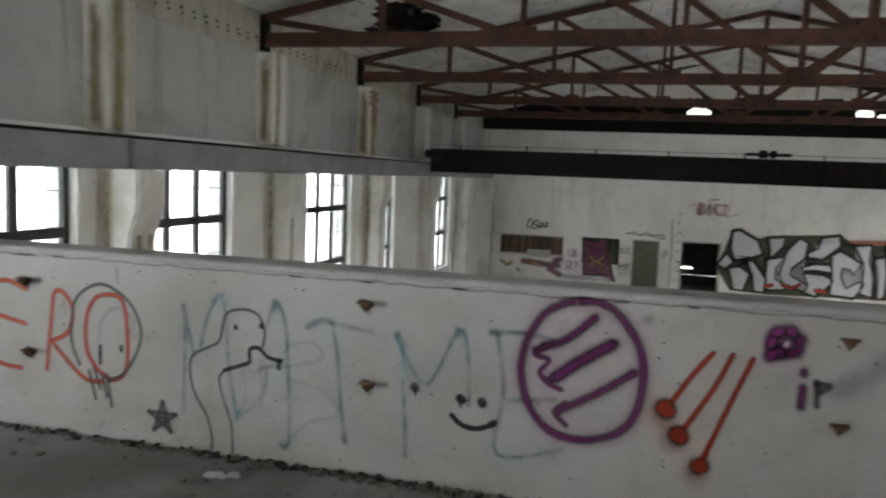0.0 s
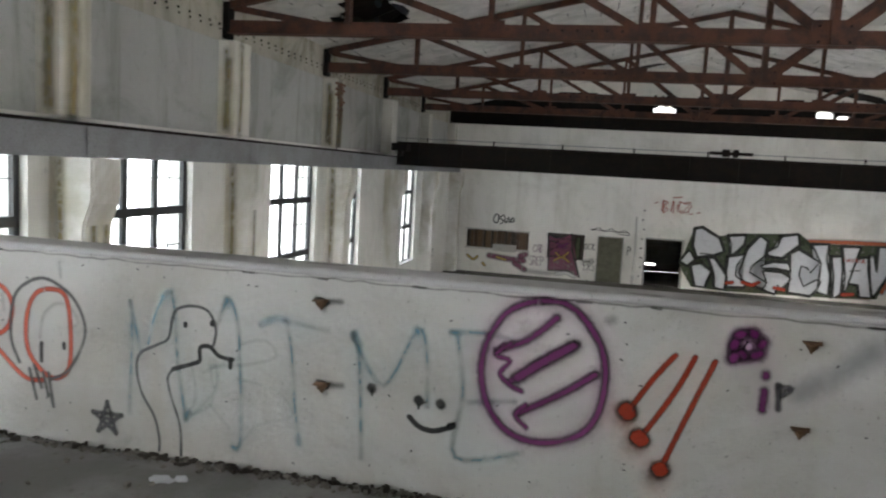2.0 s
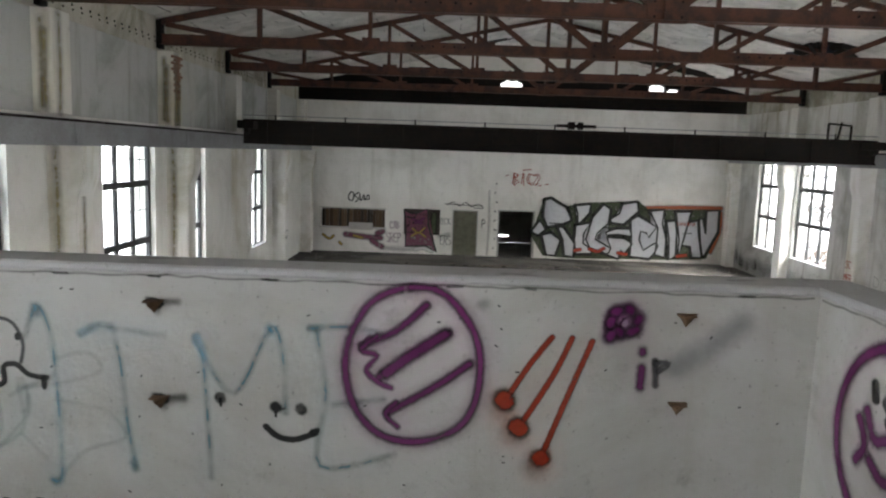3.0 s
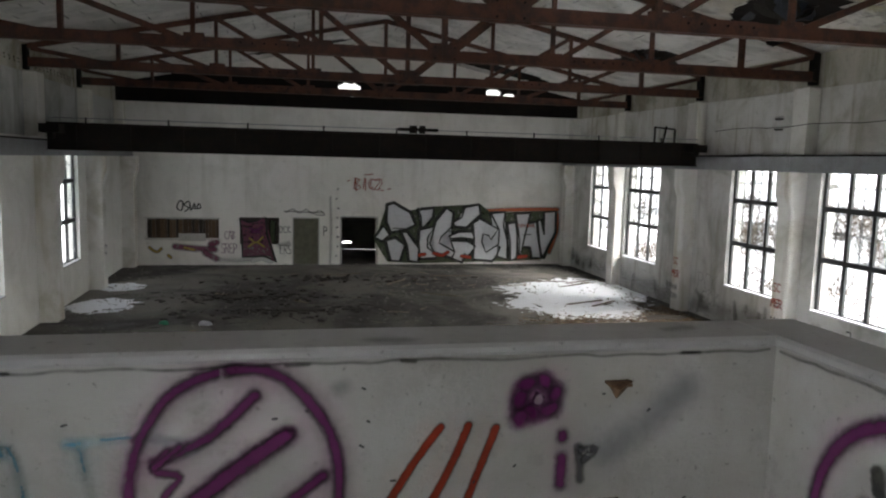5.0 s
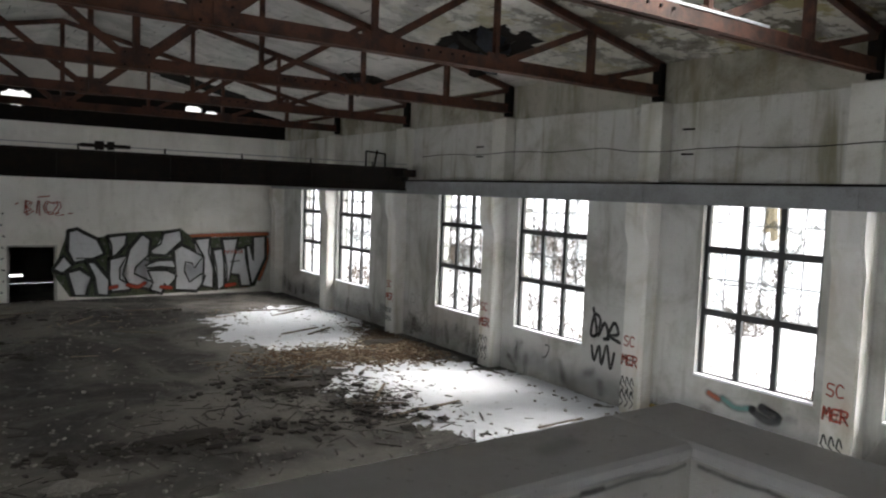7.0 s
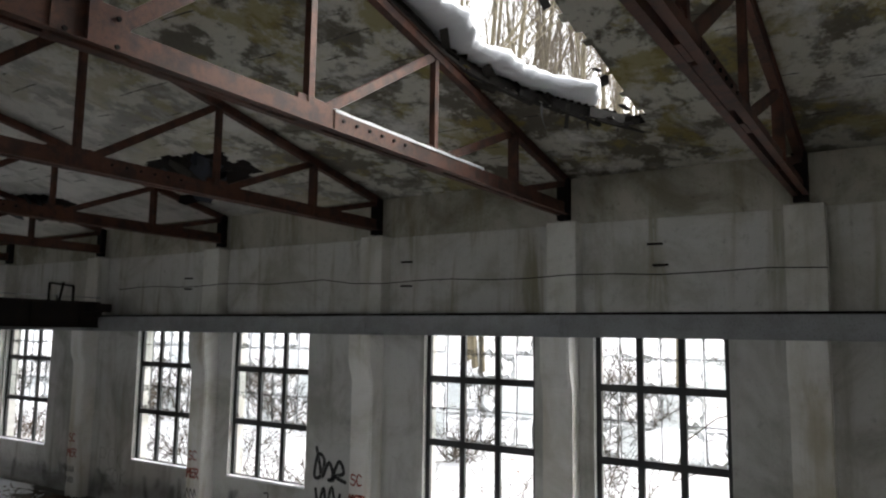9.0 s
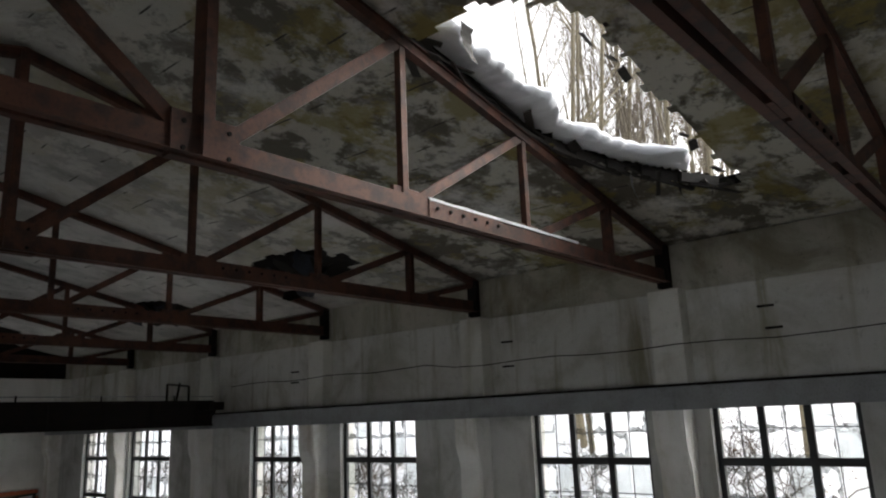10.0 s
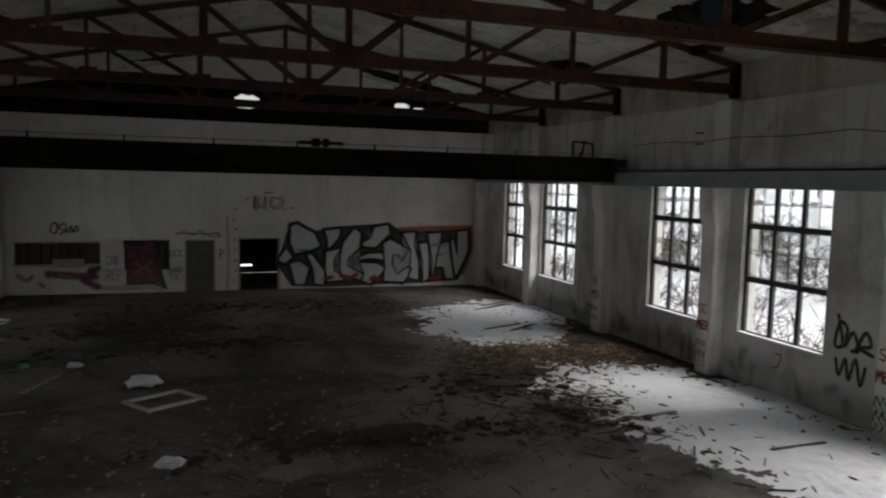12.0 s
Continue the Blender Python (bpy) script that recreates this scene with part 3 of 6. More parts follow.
def window(index, side, y0, y1):
    """Three lights wide, two heavy transoms; thin glazing bars above, clear lights below."""
    s = 1 if side == "east" else -1
    g = GR if s > 0 else GL
    rnd = random.Random(index * 7 + 3)
    ob = tagged(new("window_%d" % index), "tall dark steel factory window with many broken panes", "window", "windows in the %s wall" % side, "structure")
    z0, z1, t1, t2 = SILL, HEAD, 4.0, 2.65
    bm = bmesh.new()
    for a, b in ((y0, y0 + 0.095), (y1 - 0.095, y1)):
        box(bm, g - 0.04, g + 0.04, a, b, z0, z1)
    for a, b in ((z0, z0 + 0.07), (z1 - 0.06, z1)):
        box(bm, g - 0.04, g + 0.04, y0 + 0.095, y1 - 0.095, a, b)
    part("frame", bm, M_FRAME, ob)
    w = (y1 - y0 - 0.14) / 3
    for z in (t1, t2):
        bm = box(bmesh.new(), g - 0.05, g + 0.05, y0 + 0.095, y1 - 0.095, z - 0.07, z + 0.07)
        part("transom", bm, M_FRAME, ob)
    for k in (1, 2):
        y = y0 + 0.07 + k * w
        bm = box(bmesh.new(), g - 0.035, g + 0.035, y - 0.063, y + 0.063, z0 + 0.07, t1 - 0.07)
        box(bm, g - 0.035, g + 0.035, y - 0.063, y + 0.063, t1 + 0.07, z1 - 0.06)
        part("mullion", bm, M_FRAME, ob)
    bm = bmesh.new()
    for k in range(3):
        a = y0 + 0.07 + k * w
        for lo, hi in ((t1 + 0.06, z1 - 0.06), (t2 + 0.06, t1 - 0.06)):
            if rnd.random() < 0.85:
                bar(bm, (g, a + w / 2, lo), (g, a + w / 2 + rnd.uniform(-0.02, 0.02), hi), 0.018, 0.014, (1, 0, 0))
            zc = (lo + hi) / 2 if lo > t1 else lo + (hi - lo) * 0.55
            if rnd.random() < 0.85:
                bar(bm, (g, a + 0.03, zc), (g, a + w - 0.03, zc + rnd.uniform(-0.015, 0.015)), 0.014, 0.018)
    part("glazing_bars", bm, M_FRAME, ob)
    for k in range(3):
        a = y0 + 0.07 + k * w
        for lo, hi in ((t1 + 0.06, z1 - 0.06), (t2 + 0.06, t1 - 0.06)):
            for i in range(2):
                for j in range(2):
                    r = rnd.random()
                    kind = "whole" if r < (0.85 if s < 0 else 0.16) else "half" if r < (0.87 if s < 0 else 0.42) else "rim" if r < 0.92 else None
                    if kind and not (s < 0 and y0 < 0):
                        pw, ph = w / 2 - 0.03, (hi - lo) / 2 - 0.01
                        p = shared("pane", pane(kind, pw, ph, rnd.randrange(4)), Matrix.Translation((g, a + 0.03 + i * (w / 2), lo + 0.005 + j * (hi - lo) / 2)), ob)
                        p.visible_shadow = False
    bm = box(bmesh.new(), XR - 0.03 if s > 0 else g + 0.05, g - 0.05 if s > 0 else XL + 0.03, y0, y1, z0 - 0.001, z0 + 0.045, 0.008)
    part("sill", bm, M_SNOW if s > 0 else M_COPE, ob, "snow-dusted sill" if s > 0 else "")
    return ob


for k, (a, b) in enumerate(WIN_R):
    window(k + 1, "east", a, b)
for k, (a, b) in enumerate(WIN_L):
    window(k + 1 + len(WIN_R), "west", a, b)
# ---------------------------------------------------------------- spray paint
def paint_material(name, colour, soft=0.5, cover=0.95, worn=0.72):
    """Sprayed paint: solid in the middle of the stroke, misting out at its edges."""
    m, n, l, b = shader(name, colour, 0.6)
    uv = n.new("ShaderNodeUVMap")
    sep = n.new("ShaderNodeSeparateXYZ")
    l.new(uv.outputs[0], sep.inputs[0])
    def op(kind, a, b2):
        x = n.new("ShaderNodeMath")
        x.operation = kind
        for s, v in ((x.inputs[0], a), (x.inputs[1], b2)):
            if isinstance(v, float):
                s.default_value = v
            else:
                l.new(v, s)
        return x.outputs[0]
    e = op("MAXIMUM", op("SUBTRACT", 1.0, sep.outputs[0]), 0.0)
    c = op("MULTIPLY", op("SUBTRACT", sep.outputs[1], 0.5), 2.0)
    r = op("SQRT", op("ADD", op("MULTIPLY", e, e), op("MULTIPLY", c, c)), 0.0)
    p = position(n, l)
    mist = op("ADD", r, op("MULTIPLY", op("SUBTRACT", noise_of(n, l, p, 60.0, 4, 0.7), 0.5), 0.5))
    a = steps(n, l, mist, 1.0 - soft, 1.0, cover, 0.0)
    a = op("MULTIPLY", a, steps(n, l, noise_of(n, l, p, 7.0, 6, 0.7), 0.30, 0.55, worn, 1.0))
    clear = n.new("ShaderNodeBsdfTransparent")
    mix = n.new("ShaderNodeMixShader")
    l.new(a, mix.inputs[0])
    l.new(clear.outputs[0], mix.inputs[1])
    l.new(b.outputs[0], mix.inputs[2])
    l.new(mix.outputs[0], n["Material Output"].inputs["Surface"])
    return m


INK = {
    "orange": paint_material("orange_spray", (0.60, 0.10, 0.05), 0.6, 1.0),
    "black": paint_material("black_spray", (0.018, 0.018, 0.02), 0.5),
    "grey": paint_material("grey_spray", (0.11, 0.11, 0.12), 0.8, 0.8),
    "mist": paint_material("grey_mist", (0.42, 0.42, 0.46), 1.0, 0.40),
    "blue": paint_material("pale_blue_spray", (0.26, 0.55, 0.70), 1.0, 0.42, 0.30),
    "faint": paint_material("faint_blue_spray", (0.36, 0.62, 0.68), 1.0, 0.22, 0.25),
    "purple": paint_material("purple_spray", (0.16, 0.018, 0.13), 0.95, 1.0),
    "halo": paint_material("magenta_overspray", (0.58, 0.26, 0.46), 1.0, 0.30),
    "splash": paint_material("red_overspray", (0.55, 0.12, 0.06), 1.0, 0.50),
    "haze": paint_material("bluish_haze", (0.47, 0.49, 0.56), 1.0, 0.36),
    "soot": paint_material("dark_streak", (0.07, 0.06, 0.05), 1.0, 0.55, 0.4),
    "red": paint_material("red_spray", (0.36, 0.036, 0.010), 0.6, 1.0),
    "silver": paint_material("silver_spray", (0.60, 0.61, 0.64), 0.15, 1.0, 0.85),
    "outline": paint_material("outline_spray", (0.02, 0.022, 0.02), 0.25, 1.0),
    "ember": paint_material("ember_spray", (0.50, 0.13, 0.05), 0.9, 0.85),
    "pink": paint_material("magenta_spray", (0.24, 0.07, 0.13), 0.6, 0.75),
    "green": paint_material("green_spray", (0.055, 0.075, 0.035), 0.8, 0.92),
    "teal": paint_material("teal_spray", (0.16, 0.36, 0.33), 0.9, 0.7),
    "white": paint_material("white_spray", (0.72, 0.72, 0.70), 0.6, 0.9),
    "damp": paint_material("ochre_damp", (0.46, 0.38, 0.18), 1.0, 0.52, 0.45),
    "dirt": paint_material("dirt_smear", (0.34, 0.31, 0.25), 1.0, 0.35),
    "yellow": paint_material("yellow_spray", (0.50, 0.36, 0.08), 0.8, 0.8),
}
LAYER = {}


def smooth_line(pts, per=5):
    if len(pts) < 3:
        return [Vector(p) for p in pts]
    q = [Vector(p) for p in pts]
    closed = (q[0] - q[-1]).length < 1e-6
    out = []
    for k in range(len(q) - 1):
        a = q[k - 1] if k else (q[-2] if closed else q[0])
        b, c = q[k], q[k + 1]
        d = q[k + 2] if k + 2 < len(q) else (q[1] if closed else q[-1])
        for i in range(per):
            t = i / per
            out.append(0.5 * (2 * b + (c - a) * t + (2 * a - 5 * b + 4 * c - d) * t * t + (3 * b - a - 3 * c + d) * t ** 3))
    out.append(q[-1])
    return out


def graffiti(name, strokes, width, ink, face, parent, label="", smooth=True):
    """Strokes (u, v) on a wall face, laid as thin ribbons of paint; face: a function (u, v, lift) to a place."""
    verts, faces, uvs = [], [], []
    step = LAYER[parent.name] = LAYER.get(parent.name, 0) + 1
    for k, pts in enumerate(strokes):
        lift = (0.0006 + 0.0002 * (step % 40) if parent.name == "parapet" else 0.002 + 0.0007 * (step % 40)) + 0.00002 * k
        line = smooth_line(pts) if smooth else [Vector(p) for p in pts]
        d0 = line[1] - line[0]
        d1 = line[-1] - line[-2]
        h = width / 2
        unit = lambda d: d.normalized() if d.length > 1e-6 else Vector((1, 0))
        line = [line[0] - unit(d0) * h] + line + [line[-1] + unit(d1) * h]
        run, total = [0.0], 0.0
        for a, b in zip(line, line[1:]):
            total += (b - a).length
            run.append(total)
        base = len(verts)
        for k, p in enumerate(line):
            d = unit(line[min(k + 1, len(line) - 1)] - line[max(k - 1, 0)])
            s = Vector((-d.y, d.x)) * h
            e = min(run[k], total - run[k]) / h
            for q, v in ((p + s, 0.0), (p - s, 1.0)):
                verts.append(face(q.x, q.y, lift))
                uvs.append((e, v))
        for k in range(len(line) - 1):
            i = base + 2 * k
            faces.append((i, i + 1, i + 3, i + 2))
    me = bpy.data.meshes.new(name)
    me.from_pydata(verts, [], faces)
    lay = me.uv_layers.new(name="UVMap")
    for loop in me.loops:
        lay.data[loop.index].uv = uvs[loop.vertex_index]
    me.materials.append(INK[ink])
    ob = new(name, me)
    ob.parent = parent
    ob.visible_shadow = False
    if label:
        ob["label"] = label
    return ob


ON_PARAPET = lambda u, v, d: (u, -d, v)
ON_RETURN = lambda u, v, d: (PX - d, -u, v)
ON_FAR = lambda u, v, d: (u, YF - d, v)
ON_EAST = lambda u, v, d: (XR - d, u, v)
ON_EASTCOL = lambda u, v, d: (XR - 0.40 - d, u, v)
ON_WEST = lambda u, v, d: (XL - REC + d, u, v)
WALL_N = bpy.data.objects["wall_north"]
WALL_E = bpy.data.objects["wall_east"]
WALL_W = bpy.data.objects["wall_west"]

DRAW = {}
DRAW['orange_letters'] = [[(-3.25, 4.27), (-3.29, 3.86)], [(-3.04, 4.28), (-3.25, 4.02), (-2.99, 3.86)], [(-2.82, 4.26), (-2.92, 4.27), (-3.0, 4.22), (-2.97, 4.12), (-2.83, 4.06), (-2.76, 3.98), (-2.77, 3.9), (-2.85, 3.84), (-2.95, 3.88)], [(-2.68, 4.25), (-2.66, 4.11), (-2.69, 3.89), (-2.6, 3.83), (-2.48, 3.82)], [(-2.66, 4.28), (-2.56, 4.3), (-2.44, 4.26)], [(-2.67, 4.11), (-2.45, 4.07)], [(-2.31, 3.83), (-2.28, 4.09), (-2.26, 4.24), (-2.22, 4.27), (-2.16, 4.22), (-2.14, 4.14), (-2.18, 4.04), (-2.28, 3.99)], [(-2.28, 3.99), (-2.08, 3.81), (-1.96, 3.8)], [(-1.94, 4.27), (-2.02, 4.22), (-2.06, 4.09), (-2.04, 3.93), (-1.92, 3.82), (-1.82, 3.86), (-1.8, 4.02), (-1.83, 4.24), (-1.94, 4.27)]]
DRAW['grey_oval'] = [[(-2.1, 3.88), (-2.15, 4.01), (-2.13, 4.21), (-2.04, 4.3), (-1.93, 4.32), (-1.79, 4.24), (-1.72, 4.1), (-1.75, 3.97), (-1.83, 3.85), (-1.92, 3.81)], [(-2.04, 3.85), (-2.0, 3.7)], [(-1.96, 3.84), (-1.93, 3.72)], [(-1.93, 3.84), (-1.9, 3.67)], [(-2.01, 3.87), (-1.97, 3.76)]]
DRAW['black_word'] = [[(-3.81, 4.11), (-3.8, 3.9)], [(-3.81, 4.23), (-3.81, 4.21)], [(-3.73, 4.34), (-3.59, 4.33), (-3.58, 4.23), (-3.76, 3.91), (-3.57, 3.89)], [(-3.47, 4.31), (-3.34, 4.28), (-3.34, 4.18), (-3.49, 3.89), (-3.26, 3.84)]]
DRAW['black_blot'] = [[(-2.79, 4.39), (-2.74, 4.32), (-2.65, 4.27)]]
DRAW['small_black_word'] = [[(-3.96, 3.59), (-3.95, 3.73), (-3.88, 3.71), (-3.95, 3.65)], [(-3.85, 3.58), (-3.8, 3.74), (-3.75, 3.58)], [(-3.83, 3.64), (-3.76, 3.64)], [(-3.71, 3.58), (-3.69, 3.74), (-3.64, 3.66), (-3.58, 3.74), (-3.57, 3.59)], [(-3.51, 3.74), (-3.51, 3.59)], [(-3.35, 3.74), (-3.44, 3.74), (-3.45, 3.59), (-3.37, 3.59), (-3.39, 3.55)], [(-3.44, 3.66), (-3.38, 3.67)], [(-3.31, 3.74), (-3.21, 3.75)], [(-3.26, 3.74), (-3.27, 3.6)], [(-3.22, 3.6), (-3.17, 3.74), (-3.12, 3.6)], [(-3.2, 3.65), (-3.13, 3.65)], [(-3.09, 3.6), (-3.07, 3.74), (-3.03, 3.66), (-2.98, 3.74), (-2.96, 3.6)], [(-2.93, 3.75), (-2.91, 3.69), (-2.87, 3.77), (-2.93, 3.62)], [(-4.16, 3.69), (-4.04, 3.79), (-4.09, 3.66), (-4.18, 3.75), (-4.02, 3.72), (-4.16, 3.69)]]
DRAW['figure_outline'] = [[(-1.3, 3.52), (-1.3, 3.58), (-1.33, 3.69), (-1.4, 3.8), (-1.43, 3.92), (-1.41, 4.0), (-1.32, 4.05), (-1.26, 4.09), (-1.24, 4.19), (-1.21, 4.24), (-1.13, 4.26), (-1.05, 4.24), (-1.01, 4.16), (-1.02, 4.08)], [(-1.18, 3.51), (-1.19, 3.66), (-1.24, 3.8), (-1.26, 3.89), (-1.23, 3.94)]]
DRAW['figure_beak'] = [[(-1.23, 3.94), (-1.12, 3.98), (-1.09, 4.0), (-1.09, 4.06), (-1.04, 4.07), (-0.99, 4.03), (-0.92, 4.02)], [(-0.93, 4.01), (-0.93, 3.98)]]
DRAW['blue_letters'] = [[(-1.47, 4.25), (-1.46, 4.07), (-1.47, 3.69)], [(-1.47, 4.25), (-1.41, 4.0)], [(-1.37, 4.05), (-1.33, 4.21), (-1.26, 4.32), (-1.23, 4.22), (-1.21, 3.98), (-1.16, 3.69)], [(-1.0, 4.19), (-0.95, 4.31), (-0.9, 4.2), (-0.88, 3.97), (-0.87, 3.63), (-0.9, 3.58)], [(-0.78, 4.2), (-0.71, 4.24), (-0.65, 4.23), (-0.45, 4.21)], [(-0.65, 4.23), (-0.62, 4.07), (-0.6, 3.85), (-0.57, 3.66)], [(-0.32, 4.21), (-0.29, 4.09), (-0.26, 3.62)], [(-0.32, 4.19), (-0.17, 3.98), (-0.02, 4.26), (0.03, 4.11), (0.04, 3.91)], [(0.13, 4.26), (0.29, 4.27), (0.45, 4.24)], [(0.16, 4.25), (0.2, 3.99), (0.18, 3.69), (0.48, 3.75)], [(0.23, 3.95), (0.43, 3.98)]]
DRAW['blue_dots'] = [[(-0.32, 4.21), (-0.32, 4.19)], [(-0.32, 4.2), (-0.29, 4.16)], [(-0.03, 4.26), (-0.02, 4.24)], [(0.14, 4.26), (0.16, 4.26)], [(-0.78, 4.21), (-0.71, 4.24), (-0.66, 4.24)], [(-1.3, 4.29), (-1.25, 4.32)], [(-0.96, 4.31), (-0.95, 4.28)], [(-0.58, 3.67), (-0.57, 3.65)], [(-1.15, 3.74), (-1.16, 3.71)], [(-0.91, 3.59), (-0.89, 3.58)]]
DRAW['blue_scribble'] = [[(-0.88, 4.1), (-0.76, 4.13), (-0.7, 4.06), (-0.82, 4.01), (-1.04, 3.97)], [(-0.89, 4.03), (-1.0, 3.98), (-1.07, 3.94)], [(-1.0, 3.94), (-1.03, 3.79), (-1.15, 3.71)], [(-0.89, 3.93), (-0.69, 3.89), (-0.61, 3.78), (-0.77, 3.72), (-0.88, 3.6)], [(-1.03, 3.78), (-0.93, 3.68)], [(-1.16, 3.69), (-1.0, 3.87), (-1.02, 4.01)], [(-1.13, 3.95), (-1.11, 3.82), (-1.14, 3.73)], [(-1.04, 4.01), (-1.02, 3.87)], [(-2.2, 4.22), (-2.19, 4.14)], [(-1.98, 4.02), (-1.96, 4.13), (-1.89, 4.2), (-1.81, 4.19), (-1.76, 4.12), (-1.81, 4.08)], [(-1.87, 4.41), (-1.86, 4.34)]]
DRAW['oval_eyes'] = [[(-1.97, 3.99), (-1.97, 3.9)], [(-1.84, 4.0), (-1.84, 3.98)]]
DRAW['figure_eyes'] = [[(-1.17, 4.17), (-1.17, 4.16)], [(-1.03, 4.19), (-1.03, 4.18)]]
DRAW['wide_w'] = [[(-4.2, 4.32), (-4.15, 3.91), (-4.05, 4.14), (-3.98, 3.91), (-3.92, 4.32)]]
DRAW['star'] = [[(-1.59 + 0.085 * math.sin(k * 0.8 * math.pi), 3.645 + 0.085 * math.cos(k * 0.8 * math.pi)), (-1.59 + 0.085 * math.sin((k + 1) * 0.8 * math.pi), 3.645 + 0.085 * math.cos((k + 1) * 0.8 * math.pi))] for k in range(5)] + [[(-1.61, 3.65), (-1.57, 3.64)]]
DRAW['smile'] = [[(-0.04, 3.85), (0.01, 3.81), (0.08, 3.8), (0.16, 3.83)], [(0.15, 3.835), (0.165, 3.84)]]
DRAW['eyes'] = [[(-0.002, 3.935), (0.002, 3.93)], [(0.1, 3.93), (0.104, 3.925)], [(-0.225, 3.965), (-0.222, 3.96)]]
DRAW['eye_drips'] = [[(0, 3.93), (0.001, 3.895)], [(-0.222, 3.96), (-0.22, 3.93)]]
DRAW['purple_ring'] = [[(0.53, 4.44), (0.37, 4.37), (0.28, 4.18), (0.3, 3.98), (0.41, 3.84), (0.58, 3.81), (0.75, 3.89), (0.81, 4.06), (0.79, 4.25), (0.67, 4.41), (0.53, 4.44)]]
DRAW['purple_arrows'] = [[(0.59, 4.37), (0.47, 4.26), (0.34, 4.2)], [(0.68, 4.26), (0.54, 4.17), (0.41, 4.07)], [(0.77, 4.14), (0.62, 4.03), (0.45, 3.93)]]
DRAW['purple_heads'] = [[(0.37, 4.23), (0.34, 4.18), (0.4, 4.16), (0.36, 4.1), (0.41, 4.05), (0.46, 4.03)], [(0.48, 3.97), (0.44, 3.92), (0.49, 3.87)], [(0.4, 4.24), (0.34, 4.19)]]
DRAW['red_rods'] = [[(1.09, 4.26), (1.01, 4.15), (0.92, 4)], [(1.17, 4.26), (1.1, 4.1), (0.98, 3.89)], [(1.25, 4.25), (1.16, 4.01), (1.07, 3.76)]]
DRAW['red_drops'] = [[(0.91, 4), (0.92, 3.99)], [(0.97, 3.89), (0.98, 3.88)], [(1.07, 3.76), (1.07, 3.76)]]
DRAW['flower'] = [[(1.37 + 0.05 * math.cos(k * 1.05), 4.335 + 0.045 * math.sin(k * 1.05)), (1.372 + 0.056 * math.cos(k * 1.05 + 0.3), 4.335 + 0.05 * math.sin(k * 1.05 + 0.3))] for k in range(6)] + [[(1.325, 4.28), (1.318, 4.272)]]
DRAW['arrow_middle'] = [[(0.67, 4.255), (0.55, 4.175), (0.44, 4.09)]]
DRAW['red_splash'] = [[(0.905, 3.99), (0.90, 3.97)], [(0.965, 3.875), (0.955, 3.855)], [(1.06, 3.745), (1.05, 3.72)]]
DRAW['purple_i'] = [[(1.45, 4.22), (1.45, 4.21)], [(1.45, 4.15), (1.45, 4.07)]]
DRAW['grey_p'] = [[(1.5, 4.18), (1.51, 4.08)], [(1.51, 4.17), (1.55, 4.17), (1.52, 4.14)]]
DRAW['grey_smear'] = [[(1.59, 4.16), (1.71, 4.24), (1.83, 4.34)]]
for _key, _w, _ink, _lab in (
    ("blue_letters", 0.046, "blue", "faded pale blue sprayed letters"),
    ("blue_scribble", 0.036, "faint", "very faint blue-green scribble"),
    ("blue_dots", 0.060, "blue", "denser pale blue paint dabs"),
    ("purple_ring", 0.125, "halo", "magenta mist round the ring"),
    ("purple_arrows", 0.12, "halo", "magenta mist round the arrows"),
    ("flower", 0.115, "halo", "magenta mist round the flower"),
    ("red_splash", 0.17, "splash", "red paint mist under the drops"),
    ("orange_letters", 0.034, "orange", "thin orange sprayed letters KSERO"),
    ("grey_oval", 0.030, "grey", "grey sprayed oval with drips"),
    ("oval_eyes", 0.030, "black", "black dots in the oval"),
    ("black_word", 0.040, "black", "black sprayed letters iZZ"),
    ("wide_w", 0.034, "black", "black sprayed letter W"),
    ("black_blot", 0.05, "black", "black paint blot"),
    ("small_black_word", 0.028, "black", "small black sprayed word PAMIĘTAMY with a star"),
    ("figure_outline", 0.025, "grey", "grey sprayed outline of a long-necked bird"),
    ("figure_beak", 0.029, "black", "black retraced beak line"),
    ("figure_eyes", 0.030, "black", "black eye dots of the bird"),
    ("star", 0.034, "grey", "small grey sprayed star"),
    ("smile", 0.034, "black", "black sprayed smiling face"),
    ("purple_ring", 0.056, "purple", "purple sprayed ring"),
    ("purple_arrows", 0.056, "purple", "three purple sprayed arrows"),
    ("arrow_middle", 0.088, "purple", "thickened purple arrow shaft"),
    ("eyes", 0.058, "black", "black round eye dots"),
    ("eye_drips", 0.014, "black", "thin black drips"),
    ("purple_heads", 0.042, "purple", "purple arrow heads"),
    ("red_rods", 0.034, "red", "red sprayed slanting lines"),
    ("red_drops", 0.105, "red", "red sprayed round drops"),
    ("flower", 0.090, "purple", "purple sprayed flower"),
    ("purple_i", 0.062, "purple", "purple sprayed letter"),
    ("grey_p", 0.040, "grey", "grey sprayed letter"),
    ("grey_smear", 0.17, "haze", "pale grey paint smear"),
):
    graffiti("graffiti", DRAW[_key], _w, _ink, ON_PARAPET, PARAPET, _lab)
_ring = [(0.56 + 0.34 * math.cos(k * math.tau / 18), 4.05 + 0.34 * math.sin(k * math.tau / 18)) for k in range(19)]
graffiti("graffiti", [_ring], 0.11, "halo", ON_RETURN, PARAPET, "magenta mist round the ring")
graffiti("graffiti", [_ring], 0.075, "purple", ON_RETURN, PARAPET, "thick purple sprayed ring")
